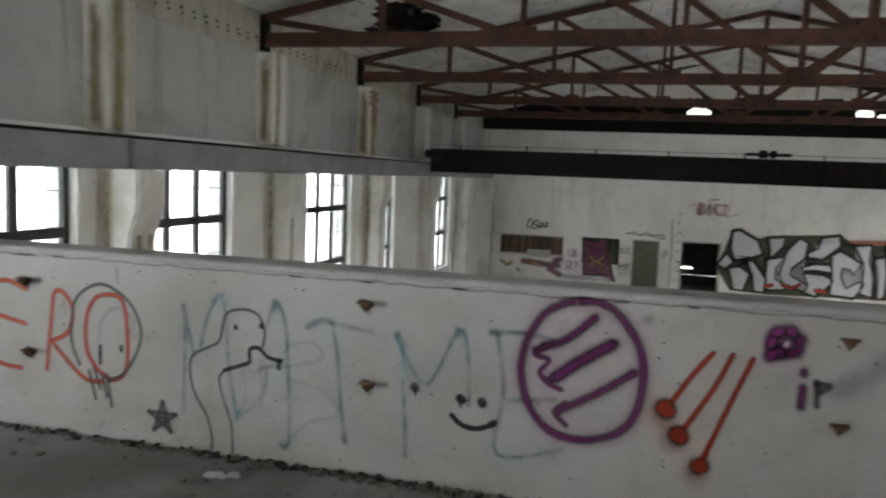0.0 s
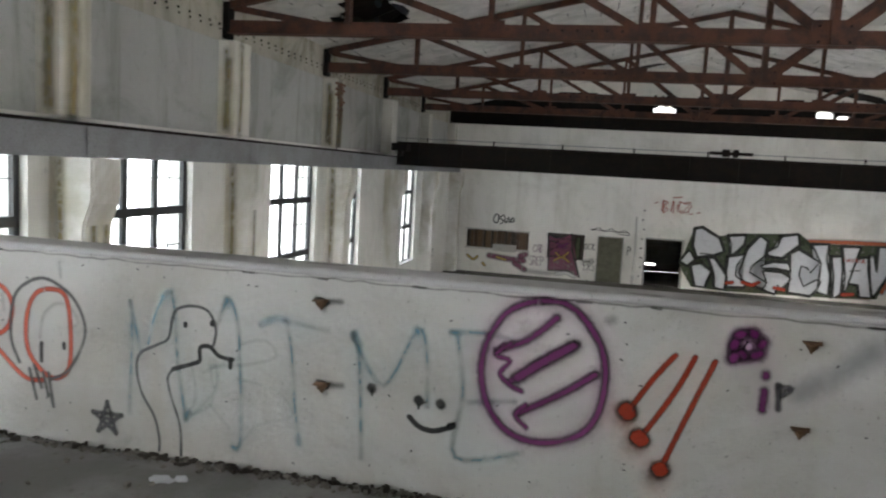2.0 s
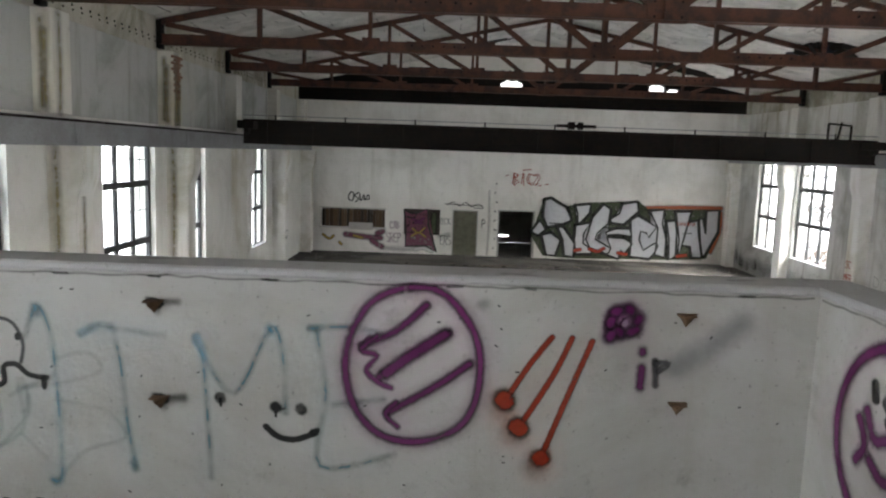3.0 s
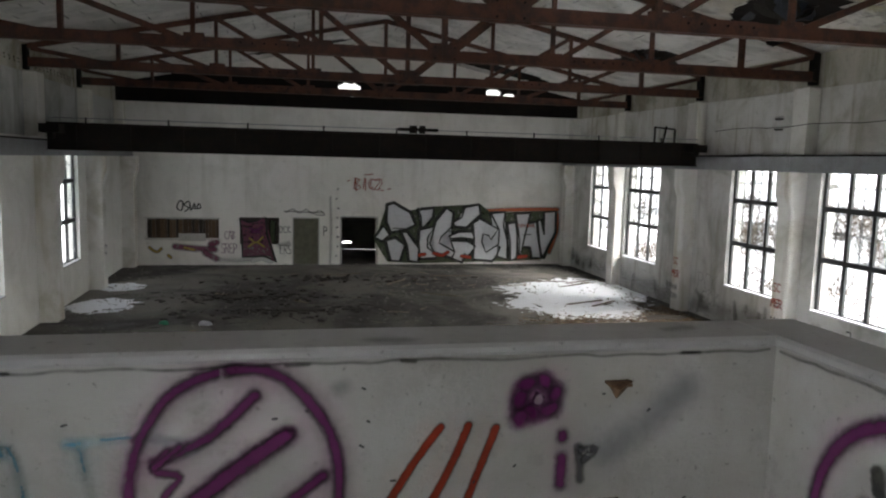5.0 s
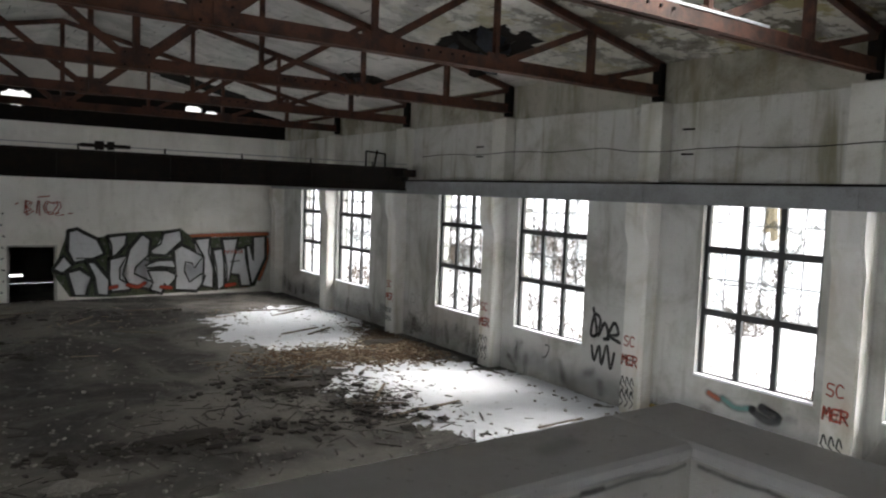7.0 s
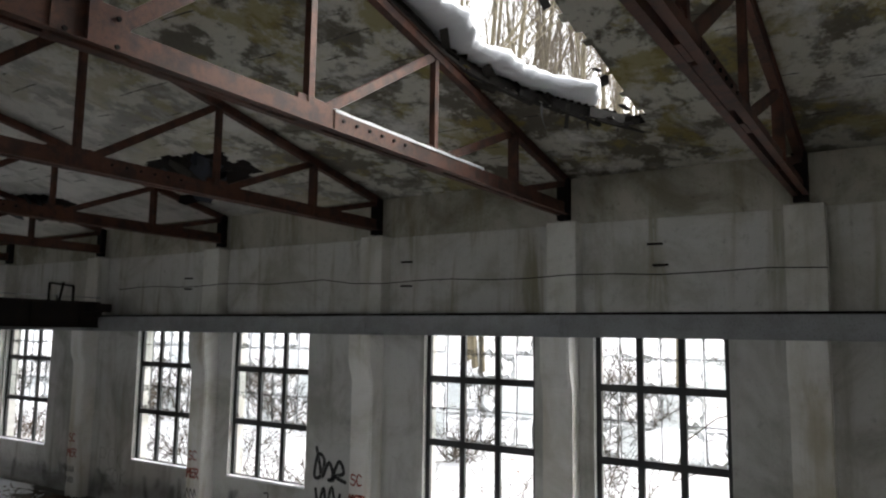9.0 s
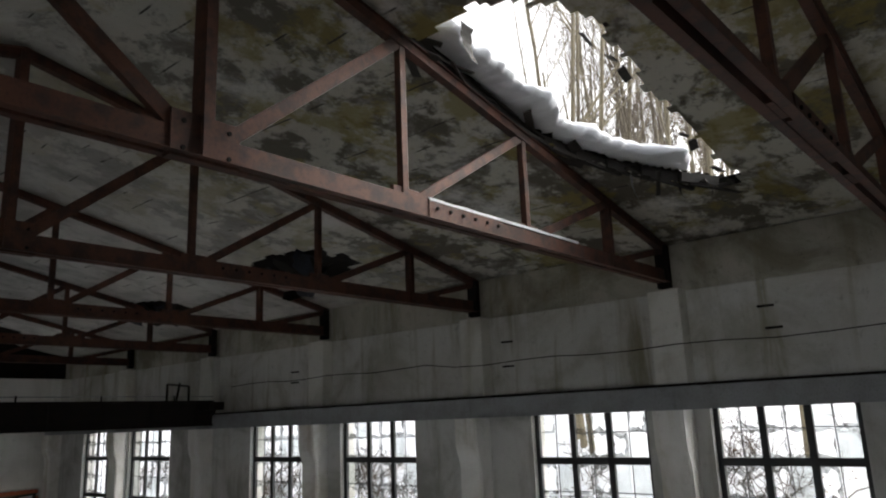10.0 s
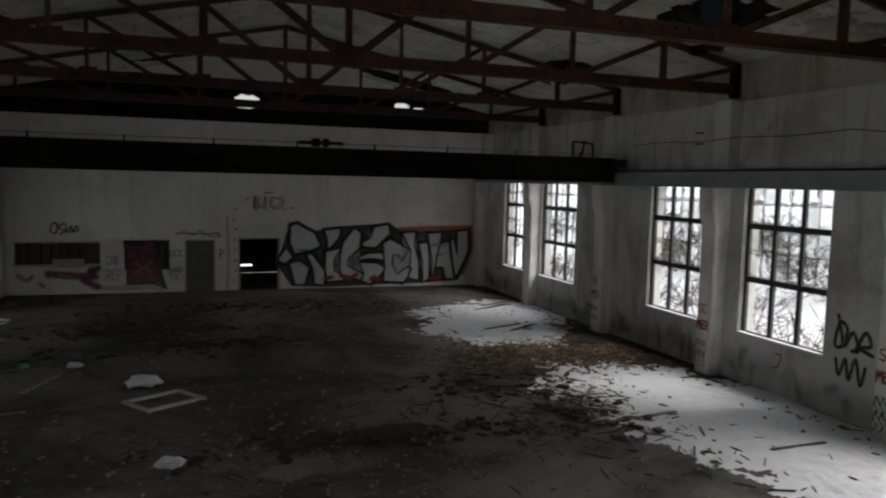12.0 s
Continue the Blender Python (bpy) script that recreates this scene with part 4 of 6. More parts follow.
graffiti("graffiti", [[(0.36, 4.10), (0.40, 4.02), (0.36, 3.95)], [(0.40, 4.14), (0.46, 4.06), (0.55, 4.10)], [(0.44, 3.98), (0.52, 3.94), (0.62, 3.98)]], 0.085, "purple", ON_RETURN, PARAPET, "purple blots inside the ring")
graffiti("graffiti", [[(0.52, 4.14), (0.58, 4.10), (0.66, 4.14)], [(0.56, 4.06), (0.64, 4.04)], [(0.43, 4.24), (0.44, 4.20)], [(0.50, 4.20), (0.51, 4.19)], [(0.58, 4.22), (0.59, 4.21)]], 0.06, "black", ON_RETURN, PARAPET, "black blots inside the ring")
graffiti("graffiti", [[(0.46, 4.24), (0.56, 4.24), (0.64, 4.20)]], 0.11, "dirt", ON_RETURN, PARAPET, "ochre smudge inside the ring")
graffiti("graffiti", [[(1.372, 4.325), (1.374, 4.33)]], 0.035, "white", ON_PARAPET, PARAPET, "pale flower centre")

_rnd = random.Random(91)
graffiti("plaster_chip", [[(_u, _v), (_u + _rnd.uniform(-0.012, 0.012), _v + _rnd.uniform(-0.006, 0.006))] for _u, _v in [(_rnd.uniform(-4.5, 2.05), _rnd.uniform(3.55, 4.42)) for _ in range(70)]], 0.011, "grey", ON_PARAPET, PARAPET, "small dark chips in the plaster")
# thin dark line and dashes just below the coping
graffiti("edge_crack", [[(-6.3 + 0.06 * k, 4.452 + _rnd.uniform(-0.006, 0.004)) for k in range(141)]], 0.016, "soot", ON_PARAPET, PARAPET, "dark ragged line under the coping")
graffiti("edge_crack", [[(_u, 4.448 + _rnd.uniform(-0.006, 0.004)), (_u + _rnd.uniform(0.02, 0.09), 4.448 + _rnd.uniform(-0.006, 0.004))] for _u in [_rnd.uniform(-4.5, 2.0) for _ in range(16)]], 0.017, "soot", ON_PARAPET, PARAPET, "short dark dashes under the coping")
graffiti("edge_crack", [[(0.02 + 0.05 * k, 4.452 + _rnd.uniform(-0.006, 0.004)) for k in range(50)]], 0.017, "soot", ON_RETURN, PARAPET, "dark ragged line under the coping")
graffiti("graffiti", [[(0.810, 4.380), (0.820, 4.383)]], 0.075, "haze", ON_PARAPET, PARAPET, "faint grey sprayed spot")
graffiti("coping_stain", [[(1.82, 0.10), (1.90, 0.12)], [(-0.6, 0.14), (-0.45, 0.15)], [(0.9, 0.06), (1.0, 0.05)]], 0.09, "haze", lambda u, v, d: (u, v, ZP + d), PARAPET, "dark damp spots on the coping")
# the big silver piece on the end wall
LETTER = {
    "R": ["0,0 .05,.5 0,1", ".05,.95 .75,.9 .7,.55 .1,.5", ".3,.5 .85,0"],
    "H": ["0,0 .05,.95", ".75,0 .7,1", ".05,.5 .75,.55"],
    "C": [".8,.85 .3,1 0,.55 .25,.05 .8,.12"],
    "E": [".8,.95 .1,.9 0,.5 .1,.05 .8,.05", ".1,.5 .65,.55"],
    "S": [".8,.9 .2,.95 .1,.6 .75,.4 .6,.02 0,.1"],
    "A": ["0,0 .35,1 .5,1 .85,0", ".2,.38 .7,.4"],
    "V": ["0,1 .35,0 .5,0 .9,1.05"],
    "D": ["0,0 0,1 .7,.7 .6,.2 0,0"],
    "B": ["0,0 0,1", "0,1 .6,.9 .1,.52 .7,.3 0,0"],
    "I": [".3,0 .35,1"],
    "2": ["0,.85 .5,1 .6,.65 0,0 .8,.05"],
    "O": [".4,1 0,.6 .15,.05 .6,.1 .75,.6 .4,1"],
    "P": ["0,0 .05,1", ".05,1 .7,.85 .6,.5 .05,.5"],
    "K": ["0,0 .05,1", ".7,1 .05,.5 .8,0"],
    "M": ["0,0 .1,1 .4,.4 .75,1 .9,0"],
}


def letters(word, u, v, w, h, gap=1.15, lean=0.0):
    out = []
    for k, ch in enumerate(word):
        for s in LETTER[ch]:
            pts = [tuple(float(c) for c in p.split(",")) for p in s.split()]
            out.append([(u + k * w * gap + (x + lean * y) * w, v + y * h) for x, y in pts])
    return out


# letter bodies of the big silver piece
BODIES = []
BODIES += [[(5.31, 2.85), (5.62, 2.94), (5.91, 2.76), (6.39, 2.51), (6.64, 1.93), (6.23, 1.72), (5.51, 1.57), (5.28, 2.07)], [(6.01, 1.57), (6.29, 1.54), (6.86, 0.79), (6.82, 0.14), (6.4, 0.2), (6.29, 0.94)], [(5.26, 1.15), (5.71, 1.27), (6.16, 0.93), (5.94, 0.18), (5.52, 0.2)], [(4.74, 1.3), (5.12, 1.83), (5.42, 1.44), (5.08, 1.14)]]
BODIES += [[(6.8, 2.63), (7.52, 2.72), (7.51, 2.31), (7.14, 1.87), (6.96, 1.83), (6.94, 2.27)], [(6.88, 1.67), (7.56, 1.81), (7.28, 1.28), (7.28, 0.82), (7.67, 0.56), (7.69, 0.33), (6.95, 0.29), (6.85, 0.98)], [(7.67, 2.09), (8.17, 2.72), (8.51, 2.51), (8.44, 1.82), (7.93, 1.32), (7.86, 1.04), (8.64, 0.62), (8.48, 0.33), (7.62, 0.61), (7.4, 1.01), (7.57, 1.67)]]
BODIES += [[(9.09, 2.78), (9.77, 2.91), (9.86, 2.46), (9.18, 1.82), (8.62, 1.87), (8.55, 2.05), (8.95, 2.31)], [(8.34, 1.39), (8.83, 1.58), (9.48, 1.59), (9.6, 1.24), (8.95, 1.31), (8.39, 1.26)], [(8.42, 1.15), (9.24, 1.13), (9.68, 0.88), (9.31, 0.39), (9.15, 0.56), (9.01, 0.13), (8.53, 0.29), (8.64, 0.62)]]
BODIES += [[(9.53, 2.02), (9.88, 2.23), (10.81, 1.74), (10.44, 1.2), (10.33, 1.43), (10.04, 1.5), (9.99, 1.08), (10.22, 0.58), (10.75, 0.94), (10.94, 0.86), (10.79, 0.48), (10.54, 0.18), (9.6, 0.26), (9.61, 1.15)], [(10.41, 2.5), (11.1, 2.56), (11.07, 1.89), (11.29, 1.16), (11.28, 0.28), (10.8, 0.39), (10.84, 0.95), (10.86, 1.69)], [(11.27, 2.0), (11.68, 2.06), (11.79, 1.47), (11.8, 0.36), (11.5, 0.15), (11.44, 1.17)]]
BODIES += [[(11.69, 2.49), (12.4, 2.53), (12.29, 1.88), (12.13, 1.08), (11.95, 0.29), (11.92, 1.2)], [(12.34, 2.01), (12.76, 2.09), (12.83, 1.54), (13.07, 0.34), (12.61, 0.31), (12.49, 0.85), (12.08, 0.91), (12.2, 1.5)], [(12.84, 2.12), (12.99, 2.22), (13.19, 1.47), (13.17, 2.58), (13.74, 2.62), (13.76, 1.6), (13.17, 0.37), (12.95, 1.17)]]
GROUND = [(4.71, 1.12), (5.3, 2.99), (6.34, 2.6), (7.61, 2.82), (8.07, 2.8), (9.07, 2.91), (9.85, 2.97), (10.06, 2.29), (10.4, 2.54), (13.78, 2.69), (13.77, 1.51), (13.3, 0.26), (11.58, 0.15), (10.64, 0.14), (9.34, 0.11), (6.92, 0.05), (5.34, 0.14)]
CLOTH = [(-1.47, 2.14), (-1.1, 1.98), (-0.74, 2.04), (-0.34, 2.23), (-0.25, 1.35), (0.15, 0.12), (-0.37, 0.41), (-1.38, 0.36), (-1.37, 1.19)]


def painted(name, outlines, ink, face, parent, lift, label=""):
    """Solid painted areas on a wall, each a flat skin of paint inside its outline."""
    bm = bmesh.new()
    uv = bm.loops.layers.uv.new("UVMap")
    for pts in outlines:
        bm.faces.new([bm.verts.new(face(u, v, lift)) for u, v in pts])
    bmesh.ops.triangulate(bm, faces=bm.faces[:])
    for f in bm.faces:
        for lp in f.loops:
            lp[uv].uv = (2.0, 0.5)
    ob = part(name, bm, INK[ink], parent, label)
    ob.visible_shadow = False
    return ob


graffiti("graffiti", [[(9.9, 2.62), (12.0, 2.72), (13.85, 2.75)], [(13.85, 2.5), (13.85, 1.6), (13.5, 0.6)], [(6.8, 0.32), (9.0, 0.30), (13.0, 0.30)]], 0.40, "ember", ON_FAR, WALL_N, "orange painted glow around the letters")
painted("graffiti", [GROUND], "green", ON_FAR, WALL_N, 0.030, "dark green painted background")
_rims = [b + [b[0]] for b in BODIES]
graffiti("graffiti", _rims, 0.26, "outline", lambda u, v, d: (u, YF - 0.031 - d * 0.1, v), WALL_N, "black shadow round the letters", False)
painted("graffiti", BODIES, "silver", ON_FAR, WALL_N, 0.038, "large silver painted block letters")
graffiti("graffiti", _rims, 0.10, "outline", lambda u, v, d: (u, YF - 0.0385 - d * 0.1, v), WALL_N, "black outlines of the letters", False)
graffiti("graffiti", [[(6.9, 0.45), (7.15, 0.5)], [(7.6, 0.55), (8.0, 0.45), (8.3, 0.6)], [(9.0, 0.4), (9.4, 0.35)], [(11.9, 0.35), (12.3, 0.4)]], 0.26, "red", lambda u, v, d: (u, YF - 0.0425 - d * 0.1, v), WALL_N, "red painted patches under the letters")
graffiti("graffiti", [[(5.6, 1.75), (6.5, 1.72)], [(8.3, 1.62), (9.3, 1.58)], [(12.1, 1.45), (12.5, 1.5)]], 0.06, "outline", lambda u, v, d: (u, YF - 0.045 - d * 0.1, v), WALL_N, "black strokes inside the letters")
graffiti("graffiti", letters("MAVAMA", 11.8, 1.85, 0.13, 0.16), 0.05, "red", lambda u, v, d: (u, YF - 0.048 - d * 0.1, v), WALL_N, "small red scrawl across the letters", False)
graffiti("graffiti", letters("BIC2", 3.72, 3.6, 0.34, 0.5, 0.95, 0.12) + letters("BIC2", 3.80, 3.52, 0.36, 0.56, 0.95, -0.05) + [[(3.4, 3.95), (3.5, 4.0)], [(5.3, 3.6), (5.45, 3.62)], [(4.2, 4.25), (4.6, 4.3)]], 0.06, "red", ON_FAR, WALL_N, "red double-outlined letters BIC2", False)
graffiti("graffiti", [[(-4.1, 2.9), (-4.2, 2.6), (-4.0, 2.5), (-3.95, 2.85), (-4.1, 2.9)], [(-3.7, 2.9), (-3.9, 2.75), (-3.7, 2.6), (-3.85, 2.45)], [(-3.65, 2.85), (-3.6, 2.5), (-3.45, 2.8), (-3.4, 2.55), (-3.25, 2.8), (-3.2, 2.6), (-3.5, 2.6)]], 0.085, "black", ON_FAR, WALL_N, "black scrawled tag")
graffiti("graffiti", [[(0.6, 2.45), (0.9, 2.6), (1.2, 2.42), (1.5, 2.6), (1.8, 2.4), (2.1, 2.55), (2.35, 2.35), (1.9, 2.35)], [(0.5, 2.5), (2.3, 2.45)]], 0.05, "black", ON_FAR, WALL_N, "black looping tag above the door")
graffiti("graffiti", letters("P", 2.32, 1.4, 0.2, 0.4), 0.05, "black", ON_FAR, WALL_N, "black letter P")
graffiti("graffiti", [[(-4.3, 0.85), (-3.3, 0.75), (-2.6, 0.72)], [(-3.0, 0.55), (-2.55, 0.3)], [(-2.75, 0.95), (-2.5, 1.05)]], 0.42, "pink", ON_FAR, WALL_N, "magenta painted patch")
graffiti("graffiti", [[(-5.4, 0.8), (-5.1, 0.6), (-4.9, 0.75)], [(-4.6, 0.45), (-4.5, 0.35)], [(-3.9, 0.8), (-3.5, 0.7)]], 0.22, "yellow", ON_FAR, WALL_N, "ochre painted patches")
graffiti("graffiti", letters("SREP", -2.3, 0.55, 0.18, 0.45, 1.0) + letters("CAB", -2.15, 1.2, 0.17, 0.35, 1.0), 0.045, "purple", ON_FAR, WALL_N, "purple scrawled tags")
graffiti("graffiti", letters("ERS", 0.32, 0.5, 0.16, 0.45) + letters("OCK", 0.3, 1.5, 0.16, 0.3), 0.05, "grey", ON_FAR, WALL_N, "grey scrawled tags")
graffiti("graffiti", [[(-2.4, 0.25), (-1.5, 0.2), (-0.9, 0.25)], [(0.3, 0.9), (0.7, 1.0)]], 0.4, "mist", ON_FAR, WALL_N, "grey painted patch")
graffiti("graffiti", [[(-0.9, 0.2), (-0.5, 0.3), (-0.1, 0.15)]], 0.25, "white", ON_FAR, WALL_N, "white painted patch")
# a stained vertical chase beside the door
graffiti("graffiti", [[(2.62, 0.1), (2.66, 1.6), (2.62, 3.2)]], 0.20, "mist", ON_FAR, WALL_N, "grey chase in the plaster")
graffiti("graffiti", [[(2.9 + 0.06 * (k % 3), 0.4 + 0.45 * k), (2.92 + 0.05 * (k % 2), 0.43 + 0.45 * k)] for k in range(8)], 0.10, "grey", ON_FAR, WALL_N, "row of dark bolt stains")

# tags on the east wall and its columns
graffiti("graffiti", [[(12.0, 2.25), (11.85, 1.65), (12.05, 1.6), (11.95, 2.1), (11.75, 2.0), (11.8, 1.6), (11.6, 1.95), (11.45, 1.6), (11.6, 1.55)], [(11.5, 1.6), (11.3, 2.0), (11.15, 1.75), (11.4, 1.65), (11.1, 1.55)]], 0.12, "black", ON_EAST, WALL_E, "black scrawled tag under the window pier")
graffiti("graffiti", [[(12.0, 1.3), (11.9, 0.95), (11.75, 1.35), (11.65, 0.9), (11.5, 1.4), (11.35, 0.85), (11.25, 1.25)]], 0.11, "black", ON_EAST, WALL_E, "black zigzag tag")
graffiti("graffiti", [[(13.7, 1.0), (13.55, 0.98), (13.65, 0.7), (13.8, 0.65)]], 0.05, "black", ON_EAST, WALL_E, "small black tag")
for _y, _z in ((15.9, 0.0), (10.4, 0.0), (5.65, 0.0), (21.4, 0.0)):
    graffiti("graffiti", [[(_y + 0.24 - 0.14 * k, 0.42 + 0.3 * j), (_y + 0.20 - 0.14 * k, 0.60 + 0.3 * j), (_y + 0.14 - 0.14 * k, 0.45 + 0.3 * j)] for k in range(3) for j in (0, 1)], 0.042, "black", ON_EASTCOL, WALL_E, "black sprayed tally marks on the column")
    graffiti("graffiti", letters("MER", _y + 0.24, 1.18, -0.15, 0.24, 1.05), 0.055, "red", ON_EASTCOL, WALL_E, "red scrawled tag on the column")
    graffiti("graffiti", letters("SC", _y + 0.2, 1.62, -0.16, 0.24, 1.05), 0.045, "red", ON_EASTCOL, WALL_E, "faint red tag on the column")
graffiti("graffiti", [[(8.55, 0.95), (8.3, 0.88)]], 0.24, "ember", ON_EAST, WALL_E, "red painted patch")
graffiti("graffiti", [[(8.2, 0.92), (7.9, 0.80), (7.6, 0.86)], [(4.3, 0.75), (3.4, 0.65), (2.8, 0.75)], [(4.1, 0.95), (3.2, 0.92)]], 0.26, "teal", ON_EAST, WALL_E, "teal painted patches")
graffiti("graffiti", [[(7.5, 0.85), (7.2, 0.72), (6.95, 0.82), (7.3, 0.95)]], 0.24, "black", ON_EAST, WALL_E, "black painted blot")
graffiti("graffiti", letters("PCK", 20.6, 0.9, -0.4, 0.6, 1.05) + letters("MSO", 24.9, 0.45, -0.35, 0.5, 1.05) + letters("AVE", 28.6, 0.5, -0.3, 0.5), 0.05, "mist", ON_EAST, WALL_E, "faded grey tags on the wall")
graffiti("graffiti", letters("SOK", 20.3, 0.5, -0.35, 0.4, 1.05), 0.06, "mist", ON_EAST, WALL_E, "faded grey tag")
# grey scuffed dado under the windows
for _a, _b in ((2.3, 5.2), (6.1, 9.9), (10.9, 15.4), (16.4, 20.9), (21.9, 26.4), (27.3, 32.2)):
    _d = random.Random(int(_a * 10))
    graffiti("dado_stain", [[(_a + (_b - _a) * k / 7, 0.40 + _d.uniform(-0.12, 0.16)) for k in range(8)]], 0.95, "mist", ON_EAST, WALL_E, "grey scuffed band along the foot of the wall")
    graffiti("dado_stain", [[(_u, _d.uniform(0.05, 0.9)), (_u + _d.uniform(-0.3, 0.3), _d.uniform(0.05, 0.9))] for _u in [_d.uniform(_a, _b) for _ in range(7)]], 0.30, "dirt", ON_EAST, WALL_E, "brown damp blotches at the foot of the wall")
# west wall tags near the platform
graffiti("graffiti", letters("CP", 2.02, 5.6, -0.5, 0.7, 0.3) + [[(2.1, 6.4), (1.8, 6.2), (2.1, 5.9), (2.05, 5.6), (1.8, 5.5)], [(2.1, 6.1), (1.7, 6.05)]], 0.06, "green", ON_WEST, WALL_W, "dark green scrawled tag")
graffiti("graffiti", [[(1.45, 4.6), (1.9, 4.55), (1.85, 4.2), (1.45, 4.25), (1.5, 4.55)], [(1.4, 3.9), (1.95, 3.95)]], 0.22, "outline", lambda u, v, d: (XL + d, u, v), WALL_W, "black painted figure on the wall")
_sc = lambda u, v: (1.42 + 0.36 * u, 4.93 + 0.27 * v)
graffiti("graffiti", [[_sc(0.05, 1), _sc(0.1, 0)], [_sc(0.05, 1), _sc(0.35, 0.8), _sc(0.1, 0.45)], [_sc(0.1, 0.5), _sc(0.5, 0.12), _sc(1, 0.05)], [_sc(0.3, 0.35), _sc(0.9, 0.95)]], 0.055, "white", lambda u, v, d: (-5.97 + d, u, v), WALL_W, "white scrawled sign on the crane beam")
graffiti("graffiti", [[(26.9 + 0.17 * math.cos(k * math.tau / 10), 1.45 + 0.17 * math.sin(k * math.tau / 10)) for k in range(11)]], 0.07, "grey", lambda u, v, d: (XL + 0.52 + d, u, v), WALL_W, "grey sprayed ring on a column")

# rust and damp runs on the pilasters
for _x in (("w", 5.56), ("w", 10.28), ("w", 15.78), ("w", 15.98)):
    _f = (lambda u, v, d: (XL + 0.17 + d, u, v)) if _x[0] == "w" else (lambda u, v, d: (XR - 0.17 - d, u, v))
    graffiti("damp_run", [[(_x[1], 7.1), (_x[1] + 0.03, 6.3), (_x[1] - 0.02, 5.45)]], 0.36, "damp", _f, WALL_W if _x[0] == "w" else WALL_E, "ochre damp run down the pilaster")
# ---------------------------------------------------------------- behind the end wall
# the unlit rooms' dimness is partly put into this darker plaster
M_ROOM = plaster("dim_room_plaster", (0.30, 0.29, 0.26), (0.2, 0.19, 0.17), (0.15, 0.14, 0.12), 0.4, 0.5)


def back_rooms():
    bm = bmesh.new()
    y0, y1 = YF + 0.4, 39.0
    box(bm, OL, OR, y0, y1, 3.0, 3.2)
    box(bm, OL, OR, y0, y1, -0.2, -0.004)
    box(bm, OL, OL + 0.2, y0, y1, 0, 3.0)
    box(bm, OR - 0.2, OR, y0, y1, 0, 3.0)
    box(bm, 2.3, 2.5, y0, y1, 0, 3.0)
    # low slit added in the back wall, standing in for a pale floor reflection
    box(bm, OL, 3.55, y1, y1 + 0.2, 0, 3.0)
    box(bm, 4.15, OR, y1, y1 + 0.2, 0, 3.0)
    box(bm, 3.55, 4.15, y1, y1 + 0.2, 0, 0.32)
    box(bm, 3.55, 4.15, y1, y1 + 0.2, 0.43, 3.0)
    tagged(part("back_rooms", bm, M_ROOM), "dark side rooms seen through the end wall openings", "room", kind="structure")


back_rooms()


def door_leaf():
    a, b, _, hi = FAR_CAB
    ob = tagged(new("door_1"), "closed flat door painted dull olive grey", "door", kind="structure")
    m, n, l, sh = shader("olive_door_paint", (0.17, 0.17, 0.12), 0.6)
    p = position(n, l)
    l.new(mixed(n, l, steps(n, l, noise_of(n, l, p, 3.0, 7, 0.7), 0.4, 0.7), (0.17, 0.17, 0.12), (0.11, 0.105, 0.075)), sh.inputs["Base Color"])
    part("leaf", box(bmesh.new(), a + 0.05, b - 0.05, YF + 0.12, YF + 0.17, 0.01, hi - 0.05), m, ob)
    bm = bmesh.new()
    box(bm, a, a + 0.05, YF - 0.01, YF + 0.2, 0, hi)
    box(bm, b - 0.05, b, YF - 0.01, YF + 0.2, 0, hi)
    box(bm, a + 0.05, b - 0.05, YF - 0.01, YF + 0.2, hi - 0.05, hi)
    part("door_frame", bm, M_PALE, ob)


door_leaf()


def door_surround():
    a, b, _, hi = FAR_DOOR
    bm = bmesh.new()
    box(bm, a - 0.08, a, YF - 0.02, YF + 0.2, 0, hi + 0.08)
    box(bm, b, b + 0.08, YF - 0.02, YF + 0.2, 0, hi + 0.08)
    box(bm, a, b, YF - 0.02, YF + 0.2, hi, hi + 0.08)
    tagged(part("door_2", bm, M_PALE), "open doorway with a chipped pale frame into a dark room", "door", kind="structure")


door_surround()


def boarded_window():
    a, b, lo, hi = FAR_WIN
    ob = tagged(new("window_20"), "wide serving hatch closed with upright brown boards", "window", kind="structure")
    rnd = random.Random(5)
    x = a + 0.02
    while x < b - 0.1:
        w = min(rnd.uniform(0.08, 0.24), b - 0.02 - x)
        d = rnd.uniform(0, 0.08)
        part("board", box(bmesh.new(), x, x + w - 0.012, YF + 0.12 + d, YF + 0.15 + d, lo + 0.005, hi - rnd.uniform(0.005, 0.06)), M_BOARDS[rnd.randrange(3)], ob)
        x += w
    part("hatch_frame", box(box(bmesh.new(), a - 0.06, b + 0.06, YF - 0.02, YF + 0.05, hi, hi + 0.06), a - 0.06, b + 0.06, YF - 0.03, YF + 0.05, lo - 0.06, lo), M_PALE, ob)
    part("loose_sheet", box(bmesh.new(), -4.15, -2.98, YF - 0.05, YF - 0.03, 1.10, 1.45), M_PALE, ob, "pale loose sheet leaning on the hatch")


M_BOARDS = [wooden("hatch_board_%s" % k, c, tuple(v * 0.5 for v in c)) for k, c in (("tan", (0.19, 0.125, 0.07)), ("brown", (0.12, 0.075, 0.045)), ("dark", (0.06, 0.045, 0.035)))]
boarded_window()


